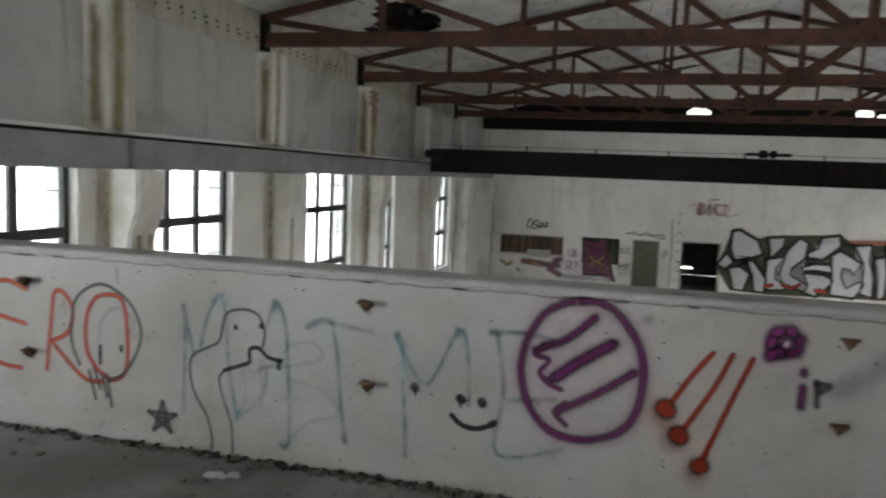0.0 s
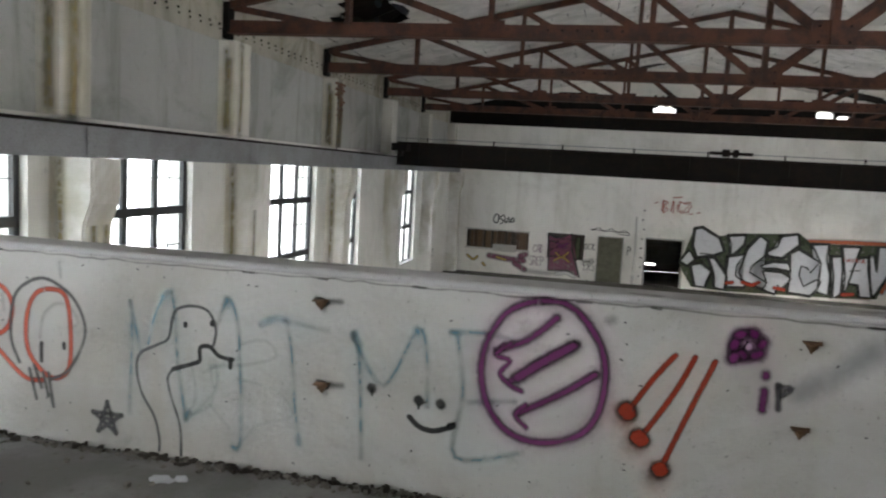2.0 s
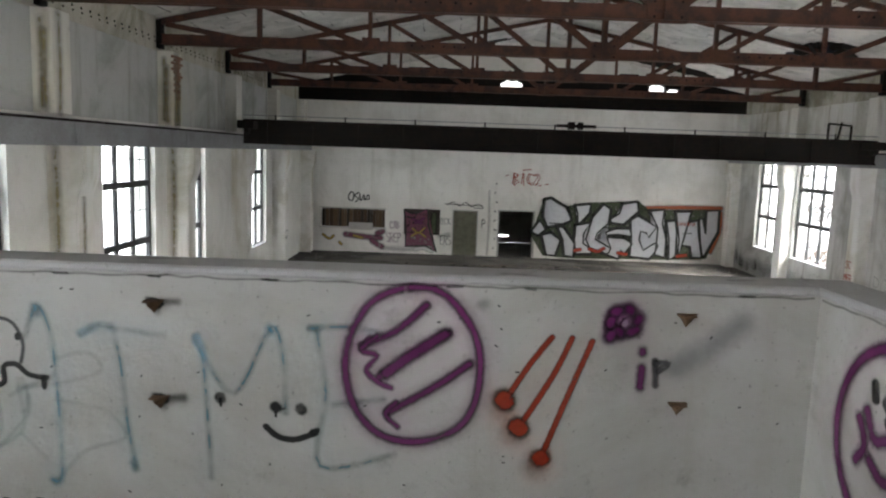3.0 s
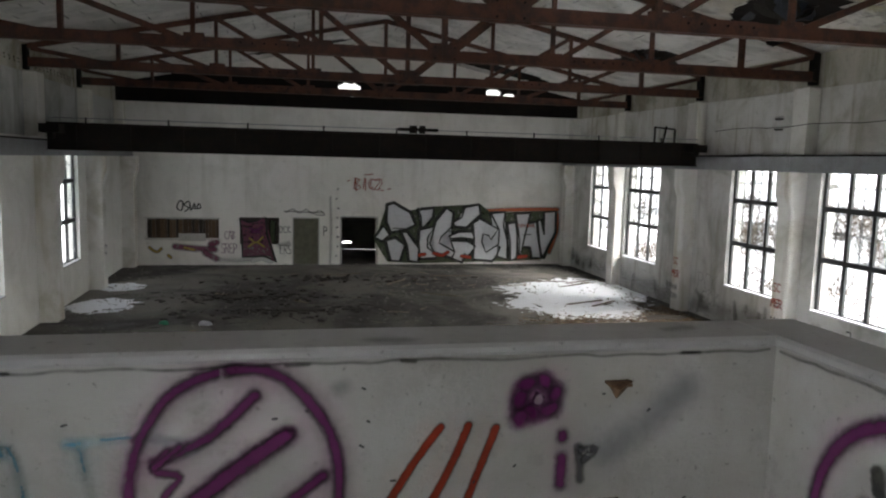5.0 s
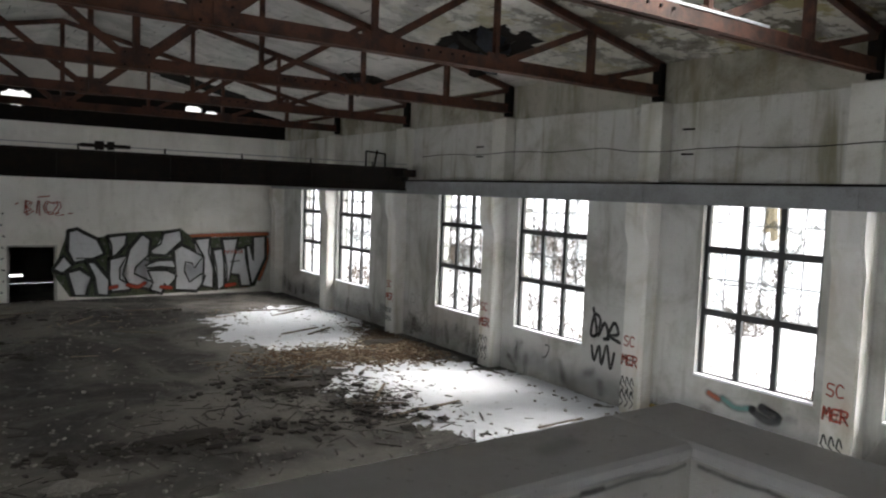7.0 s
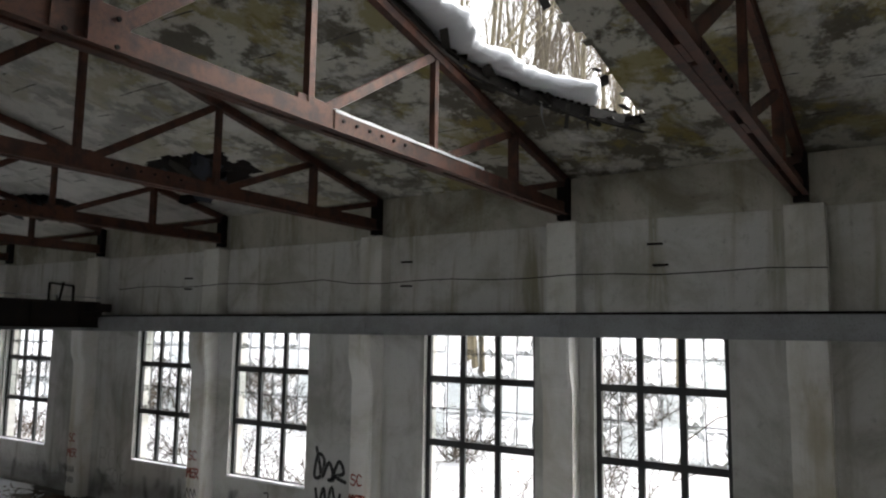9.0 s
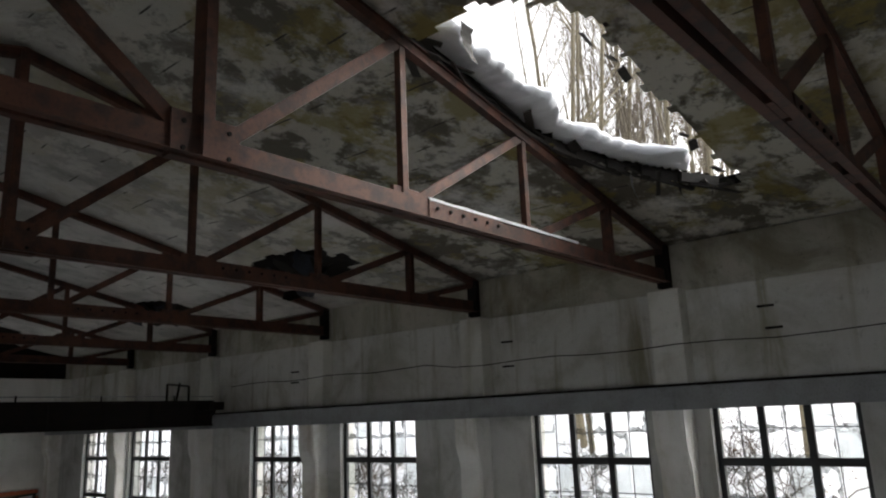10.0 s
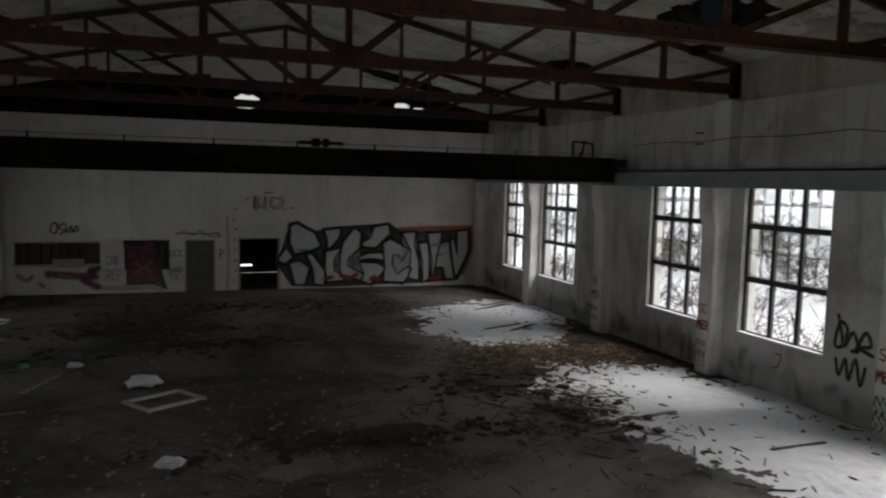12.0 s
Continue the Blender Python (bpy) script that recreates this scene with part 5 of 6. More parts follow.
def painted_board():
    a, b, lo, hi = FAR_MURAL
    ob = tagged(new("window_21"), "boarded window painted with a magenta shape", "window", kind="structure")
    part("board", box(bmesh.new(), a, b, YF + 0.06, YF + 0.10, lo, hi), M_BOARDS[2], ob)
    graffiti("graffiti", [[(a + 0.3, 1.9), (a + 0.35, 1.1)], [(b - 0.3, 1.95), (b - 0.3, 1.1)]], 0.5, "green", lambda u, v, d: (u, YF + 0.06 - d, v), ob, "green painted ground on the board", False)
    painted("graffiti", [CLOTH], "pink", ON_FAR, ob, 0.020, "magenta painted cloth shape over board and wall")
    graffiti("graffiti", [CLOTH + [CLOTH[0]]], 0.10, "outline", lambda u, v, d: (u, YF - 0.024 - d * 0.1, v), ob, "black outline", False)
    graffiti("graffiti", [[(-1.05, 1.72), (-0.75, 1.62), (-0.5, 1.75)], [(-0.95, 1.55), (-0.6, 1.52)]], 0.20, "purple", lambda u, v, d: (u, YF - 0.028 - d * 0.1, v), ob, "purple painted marks")
    graffiti("graffiti", [[(-1.05, 1.25), (-0.75, 1.05), (-0.45, 1.3)], [(-1.1, 0.85), (-0.75, 1.05), (-0.4, 0.85)]], 0.15, "yellow", lambda u, v, d: (u, YF - 0.028 - d * 0.1, v), ob, "ochre painted star")


painted_board()

# ---------------------------------------------------------------- snow and litter on the hall floor
def snow_patch(name, cx, cy, rx, ry, turn, seed, thick, label):
    """Blown snow, thinning out into islands at its edge."""
    bm = bmesh.new()
    c, s = math.cos(turn), math.sin(turn)
    cell = 0.075
    keep = {}
    def field(x, y):
        u, v = ((x - cx) * c + (y - cy) * s) / rx, (-(x - cx) * s + (y - cy) * c) / ry
        r = u * u + v * v
        n1 = noise.noise(Vector((x * 0.55, y * 0.55, seed)))
        n2 = noise.noise(Vector((x * 2.6, y * 2.6, seed + 4.0)))
        n3 = noise.noise(Vector((x * 8.0, y * 8.0, seed + 9.0)))
        return 1.0 - r + 0.55 * n1 + 0.45 * n2 + 0.4 * n3
    span = max(rx, ry) * 1.4
    n = int(2 * span / cell)
    def vert(i, j):
        if (i, j) not in keep:
            x, y = cx - span + i * cell, cy - span + j * cell
            f = field(x, y)
            keep[i, j] = (bm.verts.new((x, y, 0.004 + thick * max(0.0, min(1.0, f)) + 0.006 * noise.noise(Vector((x * 5, y * 5, 1))))), f)
        return keep[i, j]
    for i in range(n):
        x = cx - span + i * cell
        if x > XR - 0.15:
            break
        for j in range(n):
            q = [vert(i, j), vert(i + 1, j), vert(i + 1, j + 1), vert(i, j + 1)]
            if sum(v[1] for v in q) > 0.5:
                bm.faces.new([v[0] for v in q])
    loose = [v for v in bm.verts if not v.link_faces]
    bmesh.ops.delete(bm, geom=loose, context="VERTS")
    return tagged(part(name, bm, M_SNOW, smooth=True), label, "snow", kind="stuff")


snow_patch("snow_patch", 11.5, 24.2, 3.0, 4.5, -0.35, 1.0, 0.05, "thin snow blown through the broken windows onto the floor")
snow_patch("snow_patch", 12.2, 13.3, 3.1, 4.7, 0.22, 7.0, 0.05, "snow drift on the floor under the broken windows")
snow_patch("snow_patch", 12.7, 8.0, 2.8, 3.6, 0.1, 17.0, 0.05, "snow drift on the floor beside the platform")
snow_patch("snow_patch", -5.2, 23.6, 1.1, 1.3, 0.1, 12.0, 0.04, "small patch of blown snow under a window")
snow_patch("snow_patch", -5.4, 27.0, 0.9, 1.0, 0.1, 14.0, 0.04, "small patch of blown snow in the corner")
snow_patch("snow_patch", -4.2, 16.4, 1.0, 0.8, 0.1, 19.0, 0.04, "small patch of blown snow under a window")

M_STICK = wooden("dark_wet_sticks", (0.055, 0.043, 0.032), (0.025, 0.02, 0.016))
M_LATH = wooden("pale_broken_laths", (0.34, 0.28, 0.20), (0.18, 0.14, 0.10))
M_LEAF = wooden("dead_leaves", (0.17, 0.10, 0.045), (0.07, 0.042, 0.022))
M_RUBBLE = wooden("plaster_rubble", (0.27, 0.255, 0.23), (0.13, 0.12, 0.105))


def scattered(name, count, spots, size, material, label, category, seed, flat=0.35, z=0.0):
    """Bits lying about: spots are (x, y, rx, ry, weight)."""
    rnd = random.Random(seed)
    verts, faces = [], []
    total = sum(s[4] for s in spots)
    for _ in range(count):
        r = rnd.uniform(0, total)
        for sx, sy, rx, ry, w in spots:
            r -= w
            if r <= 0:
                break
        x, y = rnd.gauss(sx, rx), rnd.gauss(sy, ry)
        if not (XL + 0.2 < x < XR - 0.45 and -8.5 < y < YF - 0.2) or (x < PX + 0.5 and y < 0.4 and z < 1):
            continue
        ln, wd = rnd.uniform(*size[0]) * rnd.uniform(0.5, 1.0), rnd.uniform(*size[1])
        th = wd * rnd.uniform(0.2, flat + 0.2)
        a = rnd.uniform(0, math.tau)
        tilt = rnd.uniform(-0.10, 0.10)
        m = Matrix.Translation((x, y, z + 0.03 + th / 2)) @ Matrix.Rotation(a, 4, "Z") @ Matrix.Rotation(tilt, 4, "Y")
        base = len(verts)
        for i in (-1, 1):
            for j in (-1, 1):
                for k in (-1, 1):
                    verts.append(tuple(m @ Vector((i * ln / 2 * rnd.uniform(0.75, 1), j * wd / 2 * rnd.uniform(0.5, 1), k * th / 2))))
        faces += [tuple(base + q for q in f) for f in ((0, 1, 3, 2), (4, 6, 7, 5), (0, 4, 5, 1), (2, 3, 7, 6), (0, 2, 6, 4), (1, 5, 7, 3))]
    me = bpy.data.meshes.new(name)
    me.from_pydata(verts, [], faces)
    me.materials.append(material)
    return tagged(new(name, me), label, category, kind="stuff")


HEAP = [(11.6, 18.6, 1.3, 0.8, 5), (13.3, 19.8, 0.5, 1.2, 3), (9.6, 19.0, 1.0, 0.7, 2)]
scattered("dead_leaves", 2600, HEAP + [(12.5, 17.6, 0.9, 0.6, 1.5), (13.6, 21.0, 0.3, 0.5, 1.5)], ((0.05, 0.16), (0.04, 0.10)), M_LEAF, "heap of brown dead leaves and chips", "leaves", 1, 0.12)
scattered("broken_laths", 420, HEAP + [(11, 27, 1.5, 0.6, 1), (5, 26, 3, 2.5, 1.5)], ((0.25, 0.95), (0.02, 0.05)), M_LATH, "pale broken laths lying in a heap", "wood", 2)
scattered("sticks", 1000, [(9.3, 14.0, 1.0, 1.4, 3), (11.0, 12.0, 1.2, 1.8, 0.25), (11.5, 24.5, 1.2, 1.6, 0.7), (7.0, 15.5, 2.0, 1.5, 2), (3.0, 14.0, 3.0, 2.0, 2), (0, 24, 3, 2, 2.5), (5, 22, 5, 5, 3), (11.5, 9.0, 1.5, 1.5, 0.3), (6.5, 11.0, 2.0, 2.0, 1.5)], ((0.15, 0.9), (0.015, 0.045)), M_STICK, "dark wet sticks and splinters", "sticks", 3)
scattered("rubble", 2400, [(4, 15, 5, 6, 4), (0, 24, 3.5, 3, 3), (7, 28, 5, 2.5, 3), (2, 12, 3, 2.0, 3), (8.5, 15, 2, 2, 2), (-5, 24, 0.8, 6, 1.2), (13.6, 20, 0.3, 8, 1.5), (4, 32.3, 6, 0.3, 1.5)], ((0.03, 0.15), (0.02, 0.08)), M_RUBBLE, "crumbled plaster and brick rubble", "rubble", 4, 0.5)
scattered("dark_rubbish", 620, [(4.5, 13.2, 2.2, 0.35, 3), (8.0, 16.2, 1.2, 0.6, 1.6), (-0.6, 24.6, 1.3, 0.6, 3), (1.0, 22.0, 1.6, 0.5, 2), (9.0, 13.6, 0.7, 0.9, 0.8), (3, 28.5, 3, 0.6, 2)], ((0.10, 0.40), (0.06, 0.22)), M_STICK, "dark rotten scraps of boards and felt", "rubbish", 6, 0.15)
# grit along the foot of the parapet and on the platform
scattered("parapet_grit", 500, [(-0.4, -0.05, 0.9, 0.025, 3), (-2.6, -0.05, 1.2, 0.025, 2), (-1.5, -0.35, 1.8, 0.22, 1)], ((0.012, 0.05), (0.01, 0.03)), M_RUBBLE, "dark grit along the foot of the parapet", "grit", 8, 0.6, ZM - 0.028)
scattered("black_grit", 260, [(-0.55, -0.035, 0.45, 0.02, 3), (-2.4, -0.035, 0.7, 0.02, 2)], ((0.015, 0.06), (0.01, 0.03)), M_STICK, "black crumbs along the foot of the parapet", "grit", 9, 0.6, ZM - 0.028)


def plank(x, y, ln, wd, a, material, label, tilt=0.0):
    bm = box(bmesh.new(), -ln / 2, ln / 2, -wd / 2, wd / 2, -0.014, 0.014, 0.004)
    for v in bm.verts:
        v.co.z += 0.012 * math.sin(v.co.x * 2.0)
        v.co.y += 0.01 * math.sin(v.co.x * 7.0)
    ob = part("plank", bm, material)
    ob.matrix_basis = Matrix.Translation((x, y, 0.055)) @ Matrix.Rotation(a, 4, "Z") @ Matrix.Rotation(tilt, 4, "X")
    return tagged(ob, label, "plank", "planks on the hall floor")


_rnd = random.Random(21)
for x, y, ln, a in ((10.0, 12.9, 2.2, 0.1), (9.2, 13.8, 1.4, -0.5), (9.8, 14.6, 1.5, 0.9), (12.3, 26.4, 2.0, 0.5), (12.9, 27.2, 1.8, 0.45), (11.4, 27.3, 1.6, -0.2), (11.2, 22.7, 1.7, 0.35), (11.8, 22.4, 1.4, 0.6), (12.1, 10.6, 1.3, 0.0), (-2.2, 18.7, 1.5, 1.2), (-1.2, 24.9, 1.6, -0.6), (6.2, 24.6, 1.5, -0.7), (3.0, 29.6, 1.6, 0.2), (7.6, 29.0, 1.8, -0.1), (5.0, 27.5, 1.4, 0.9), (-2.6, 16.4, 1.0, 0.1), (-0.8, 16.3, 0.9, 0.0), (8.2, 17.0, 1.6, -0.4)):
    plank(x, y, ln, _rnd.uniform(0.06, 0.14), a, M_WOOD if _rnd.random() < 0.6 else M_LATH, "weathered broken plank lying among the rubbish")


def old_frame():
    """A pale window sash lying flat on the floor."""
    ob = thing("window_sash", "pale painted wooden window sash lying flat on the floor", "window frame", at=(0.55, 16.62, 0.06))
    ob.rotation_euler = (0, 0.03, 0.62)
    for n, (x0, x1, y0, y1) in (("stile", (-0.72, -0.62, -0.5, 0.5)), ("stile", (0.62, 0.72, -0.5, 0.5)), ("rail", (-0.62, 0.62, -0.5, -0.4)), ("rail", (-0.62, 0.62, 0.4, 0.5))):
        part(n, box(bmesh.new(), x0, x1, y0, y1, -0.03, 0.03, 0.006), M_PALE, ob)


old_frame()


def crumpled(name, x, y, z, sx, sy, sz, material, label, category, seed):
    bm = bmesh.new()
    bmesh.ops.create_icosphere(bm, subdivisions=3, radius=1.0)
    for v in bm.verts:
        k = 1 + 0.45 * noise.noise(v.co * 1.7 + Vector((seed, 0, 0))) + 0.15 * noise.noise(v.co * 5 + Vector((0, seed, 0)))
        v.co = Vector((v.co.x * sx * k, v.co.y * sy * k, max(-0.6, v.co.z) * sz * k))
    zmin = min(v.co.z for v in bm.verts)
    bmesh.ops.translate(bm, verts=bm.verts, vec=(0, 0, -zmin))
    ob = part(name, bm, material)
    ob.location = (x, y, z)
    return tagged(ob, label, category)


M_SACK = plaster("white_sheeting", (0.74, 0.76, 0.80), (0.62, 0.64, 0.68), (0.5, 0.5, 0.52), 0.2, 0.2)
crumpled("plastic_sheet", 0.05, 18.05, 0.0, 0.36, 0.24, 0.16, M_SACK, "crumpled white plastic sheet on the floor", "sheet", 2)
crumpled("plastic_sheet", 0.75, 12.8, 0.0, 0.22, 0.16, 0.10, M_SACK, "crumpled white plastic scrap on the floor", "sheet", 5)
crumpled("plastic_sheet", 2.55, 11.9, 0.0, 0.38, 0.28, 0.06, M_RUBBLE, "flattened grey sack on the floor", "sack", 8)
crumpled("plastic_sheet", -1.7, 20.3, 0.0, 0.18, 0.12, 0.08, M_SACK, "small white plastic scrap on the floor", "sheet", 9)
crumpled("plastic_bottle", -2.9, 20.5, 0.0, 0.14, 0.07, 0.07, shader("green_plastic", (0.05, 0.28, 0.16), 0.3)[0], "green crushed plastic bottle on the floor", "bottle", 3)
for k, (x, y) in enumerate(((-0.8, 24.7), (1.0, 22.2), (4.8, 13.4), (8.1, 16.0), (12.9, 19.9))):
    crumpled("compost_mound", x, y, 0.0, 0.7, 0.35, 0.07, M_STICK, "low mound of dark rotten muck", "mound", 20 + k)
# litter on the platform
bm = bmesh.new()
bar(bm, (0, 0, 0.02), (0.02, 0.12, 0.02), 0.012, 0.03)
bar(bm, (0.02, 0.0, 0.012), (0.13, 0.01, 0.012), 0.012, 0.02)
_ob = part("metal_scrap", bm, M_DARK)
_ob.location = (-2.43, -0.56, ZM)
tagged(_ob, "small bent dark metal scrap on the platform", "scrap")
for x, y, s in ((-1.13, -0.25, 0.06), (-1.05, -0.22, 0.035)):
    crumpled("paper_scrap", x, y, ZM, s, s * 0.6, 0.012, M_SACK, "trodden white paper scrap on the platform", "paper", int(s * 100))


# ---- rusty wall anchors in the parapet
def anchor(x, z):
    ob = thing("wall_anchor", "rusty bent steel anchor set in the parapet", "anchor", "anchors in the parapet", at=(x, 0, z))
    bm = bmesh.new()
    box(bm, -0.035, 0.03, -0.045, 0.0, -0.004, 0.004)
    v = [bm.verts.new(p) for p in ((-0.03, 0, 0.0), (0.035, 0, 0.005), (0.03, -0.05, 0.015), (-0.012, -0.055, -0.01), (0.0, -0.01, -0.05))]
    for f in ((0, 1, 2, 3), (0, 3, 4), (3, 2, 4), (2, 1, 4)):
        bm.faces.new([v[k] for k in f])
    bmesh.ops.recalc_face_normals(bm, faces=bm.faces[:])
    part("plate", bm, M_RUST, ob)
    if x < 1:
        graffiti("soot", [[(-0.01, -0.01), (0.03, -0.006), (0.09, -0.002)], [(-0.005, -0.02), (0.01, -0.045)], [(-0.03, 0.0), (0.0, -0.01)]], 0.05, "soot", lambda u, w, d: (u, -d, w), ob, "sooty streak beside the anchor")
        graffiti("hole", [[(-0.015, -0.008), (0.012, -0.012)]], 0.052, "black", lambda u, w, d: (u, -d - 0.0012, w), ob, "black broken hole")
    else:
        graffiti("hole", [[(0.012, -0.012), (0.016, -0.02)]], 0.03, "black", lambda u, w, d: (u, -d, w), ob, "small black hole")


M_RUST = metal_paint("rusty_anchor", (0.20, 0.115, 0.06), (0.07, 0.04, 0.025), 0.7, 0.8, 20.0)
for x, z in ((-0.48, 4.35), (-0.46, 3.96), (1.61, 4.37), (1.60, 4.01), (-2.44, 4.32), (-2.41, 3.93)):
    anchor(x, z)

# ---- cable along the upper east wall, hooks
for side, x in (("east", XR - 0.185), ("west", XL + 0.185)):
    if side == "east":
        cu = bpy.data.curves.new("cable", "CURVE")
        cu.dimensions, cu.bevel_depth, cu.bevel_resolution = "3D", 0.011, 1
        sp = cu.splines.new("POLY")
        sp.points.add(21)
        for k in range(22):
            sp.points[k].co = (x, 1.0 + 0.9 * k, 6.12 + 0.03 * math.sin(k * 1.7) + (0.08 if k > 11 else 0), 1)
        cu.materials.append(M_DARK)
        tagged(new("cable", cu), "thin dark cable strung along the upper wall", "cable")
for y, z in ((17.2, 6.45), (17.2, 6.15), (9.6, 6.6), (9.6, 6.05), (3.9, 6.7), (3.8, 6.3)):
    bm = bar(bmesh.new(), (XR + REC + 0.01, y - 0.14, z), (XR + REC - 0.05, y + 0.14, z), 0.05, 0.04)
    tagged(part("wall_hook", bm, M_DARK), "rusty iron hook in the upper wall", "hook", "hooks in the wall")

# bolt holes along the wall plates
for side, x, s in (("west", XL - REC - 0.07, 1),):
    bm = bmesh.new()
    for k in range(66):
        y = 3.0 + k * 0.36
        rod(bm, (x, y, 7.52), (x + s * 0.02, y, 7.52), 0.026, n=6)
        rod(bm, (x, y + 0.03, 7.43), (x + s * 0.02, y + 0.03, 7.43), 0.022, n=6)
    tagged(part("plate_bolts", bm, M_DARK), "row of dark bolts along the wall plate", "bolts", kind="stuff")

# bare bricks where plaster fell from a pilaster
_me = bpy.data.meshes.new("brick")
_bm = box(bmesh.new(), -0.012, 0.012, -0.115, 0.115, -0.03, 0.03, 0.004)
_bm.to_mesh(_me)
_bm.free()
_me.materials.append(metal_paint("bare_brick", (0.22, 0.09, 0.055), (0.12, 0.055, 0.04), 0.6, 0.9, 8.0))
for row in range(15):
    for k in range(3):
        y, z = 15.9 + (k - 1) * 0.25 + (0.12 if row % 2 else 0), 6.02 + row * 0.075
        if abs(y - 15.9 - 0.05 * math.sin(row)) < 0.14 + 0.012 * row:
            shared("brick", _me, Matrix.Translation((XL + 0.17, y, z)), WALL_W)

# ---------------------------------------------------------------- the broken roof
def roof_ragged():
    """Snow lying on the torn lower edge, dark broken boards and felt hanging from it."""
    rnd = random.Random(11)
    bm = bmesh.new()
    n = 110
    rows = []
    for k in range(n + 1):
        x = 7.35 + (12.45 - 7.35) * k / n
        end = min(1.0, 0.35 + k / 8, 0.30 + (n - k) / 10)
        lump = noise.noise(Vector((x * 1.3, 7, 0)))
        fat = (0.11 + 0.06 * noise.noise(Vector((x * 2.0, 0, 0))) + 0.04 * noise.noise(Vector((x * 7.0, 2, 0)))) * end
        lip = -0.50 + 0.30 * lump + 0.14 * noise.noise(Vector((x * 5, 9, 0))) + 0.06 * noise.noise(Vector((x * 14, 3, 0)))
        sag = -0.06 + 0.12 * noise.noise(Vector((x * 4, 5, 0))) + 0.05 * noise.noise(Vector((x * 13, 1, 0)))
        z = roof_z(x) + 0.21
        ring = []
        for dy, dz in ((0.60, 0.0), (0.52, fat), (0.20, fat * 1.7), (lip * 0.4, fat * 1.8), (lip, fat * 1.1), (lip - 0.05, fat * 0.2), (lip + 0.04, sag * end), (lip * 0.3, sag * 0.6 * end), (0.06, 0.01)):
            wob = 0.02 * noise.noise(Vector((x * 9, dy * 6, dz * 6)))
            ring.append(bm.verts.new((x + wob, rim(x) + dy * (1.0 if dy > 0.3 else end), z + dz + wob)))
        rows.append(ring)
    m = len(rows[0])
    for a, b in zip(rows, rows[1:]):
        for i in range(m):
            bm.faces.new((a[i], a[(i + 1) % m], b[(i + 1) % m], b[i]))
    bm.faces.new(rows[0])
    bm.faces.new(rows[-1][::-1])
    bmesh.ops.recalc_face_normals(bm, faces=bm.faces[:])
    tagged(part("roof_snow", bm, M_SNOW2, smooth=True), "thick white snow lying on the torn roof edge", "snow", kind="stuff")
    # charred purlins and torn felt along the rim, ending in a broken beam
    xs = [7.2, 8.1, 8.9, 9.7, 10.4, 11.0, 11.5, 12.0, 12.5, 13.05]
    for a, b in zip(xs, xs[1:]):
        bm = bmesh.new()
        bar(bm, (a - 0.12, rim(a) + 0.05, roof_z(a) + 0.08), (b + 0.12, rim(b) + 0.05, roof_z(b) + 0.08 + rnd.uniform(-0.03, 0.03)), 0.10, 0.17)
        bar(bm, (a, rim(a) - 0.04, roof_z(a) - 0.03), (b + 0.2, rim(b) - 0.03, roof_z(b) - 0.05 + rnd.uniform(-0.03, 0.03)), 0.07, 0.05)
        tagged(part("rim_beam", bm, M_DARKWOOD), "charred beam along the torn edge of the roof", "roof beam", "charred beams at the hole")
    for k in range(34):
        x = rnd.uniform(7.3, 13.2)
        edge = rim(x) - 0.03
        y = edge + rnd.uniform(-0.05, 0.2) if k % 4 else 3.65 + rnd.uniform(-0.1, 0.15)
        ln = rnd.uniform(0.3, 1.1) if k % 4 else rnd.uniform(0.12, 0.35)
        a = rnd.uniform(-0.5, 0.5)
        z = roof_z(x) + rnd.uniform(-0.10, 0.14)
        bm = bar(bmesh.new(), (-ln / 2, 0, 0), (ln / 2, 0, 0), rnd.uniform(0.05, 0.16), 0.02)
        ob = part("roof_board", bm, M_DARKWOOD)
        ob.matrix_basis = Matrix.Translation((x, y, z)) @ Matrix.Rotation(a, 4, "Z") @ Matrix.Rotation(0.21 + rnd.uniform(-0.12, 0.12), 4, "Y") @ Matrix.Rotation(rnd.uniform(-0.6, 0.6), 4, "X")
        tagged(ob, "dark broken roof board at the edge of the hole", "roof board", "broken roof boards")
    # hanging strips of felt
    for x, y, ln, w in ((11.75, 4.85, 0.55, 0.14), (8.35, 3.95, 0.7, 0.05), (12.5, 4.35, 0.35, 0.2), (7.5, 4.9, 0.5, 0.3), (12.9, 3.95, 0.3, 0.12)):
        bm = bmesh.new()
        prev = None
        for k in range(8):
            t = k / 7
            ww = w * (1 - 0.5 * t) * (0.8 + 0.4 * rnd.random())
            px, py, pz = x + 0.10 * t * t + 0.02 * math.sin(5 * t), y + 0.05 * math.sin(4 * t), roof_z(x) + 0.05 - ln * t
            cur = [bm.verts.new((px - ww / 2, py, pz)), bm.verts.new((px + ww / 2, py + 0.02, pz))]
            if prev:
                bm.faces.new((prev[0], prev[1], cur[1], cur[0]))
            prev = cur
        bmesh.ops.solidify(bm, geom=bm.faces[:], thickness=0.012)
        tagged(part("felt_strip", bm, M_DARKWOOD if x != 11.75 else M_BEAM), "torn strip of roofing felt hanging from the hole", "felt", "hanging felt strips")


M_SNOW2 = snow_material("roof_snow_clean", 0.02)
M_DARKWOOD = wooden("charred_roof_wood", (0.045, 0.038, 0.03), (0.015, 0.013, 0.011))
roof_ragged()

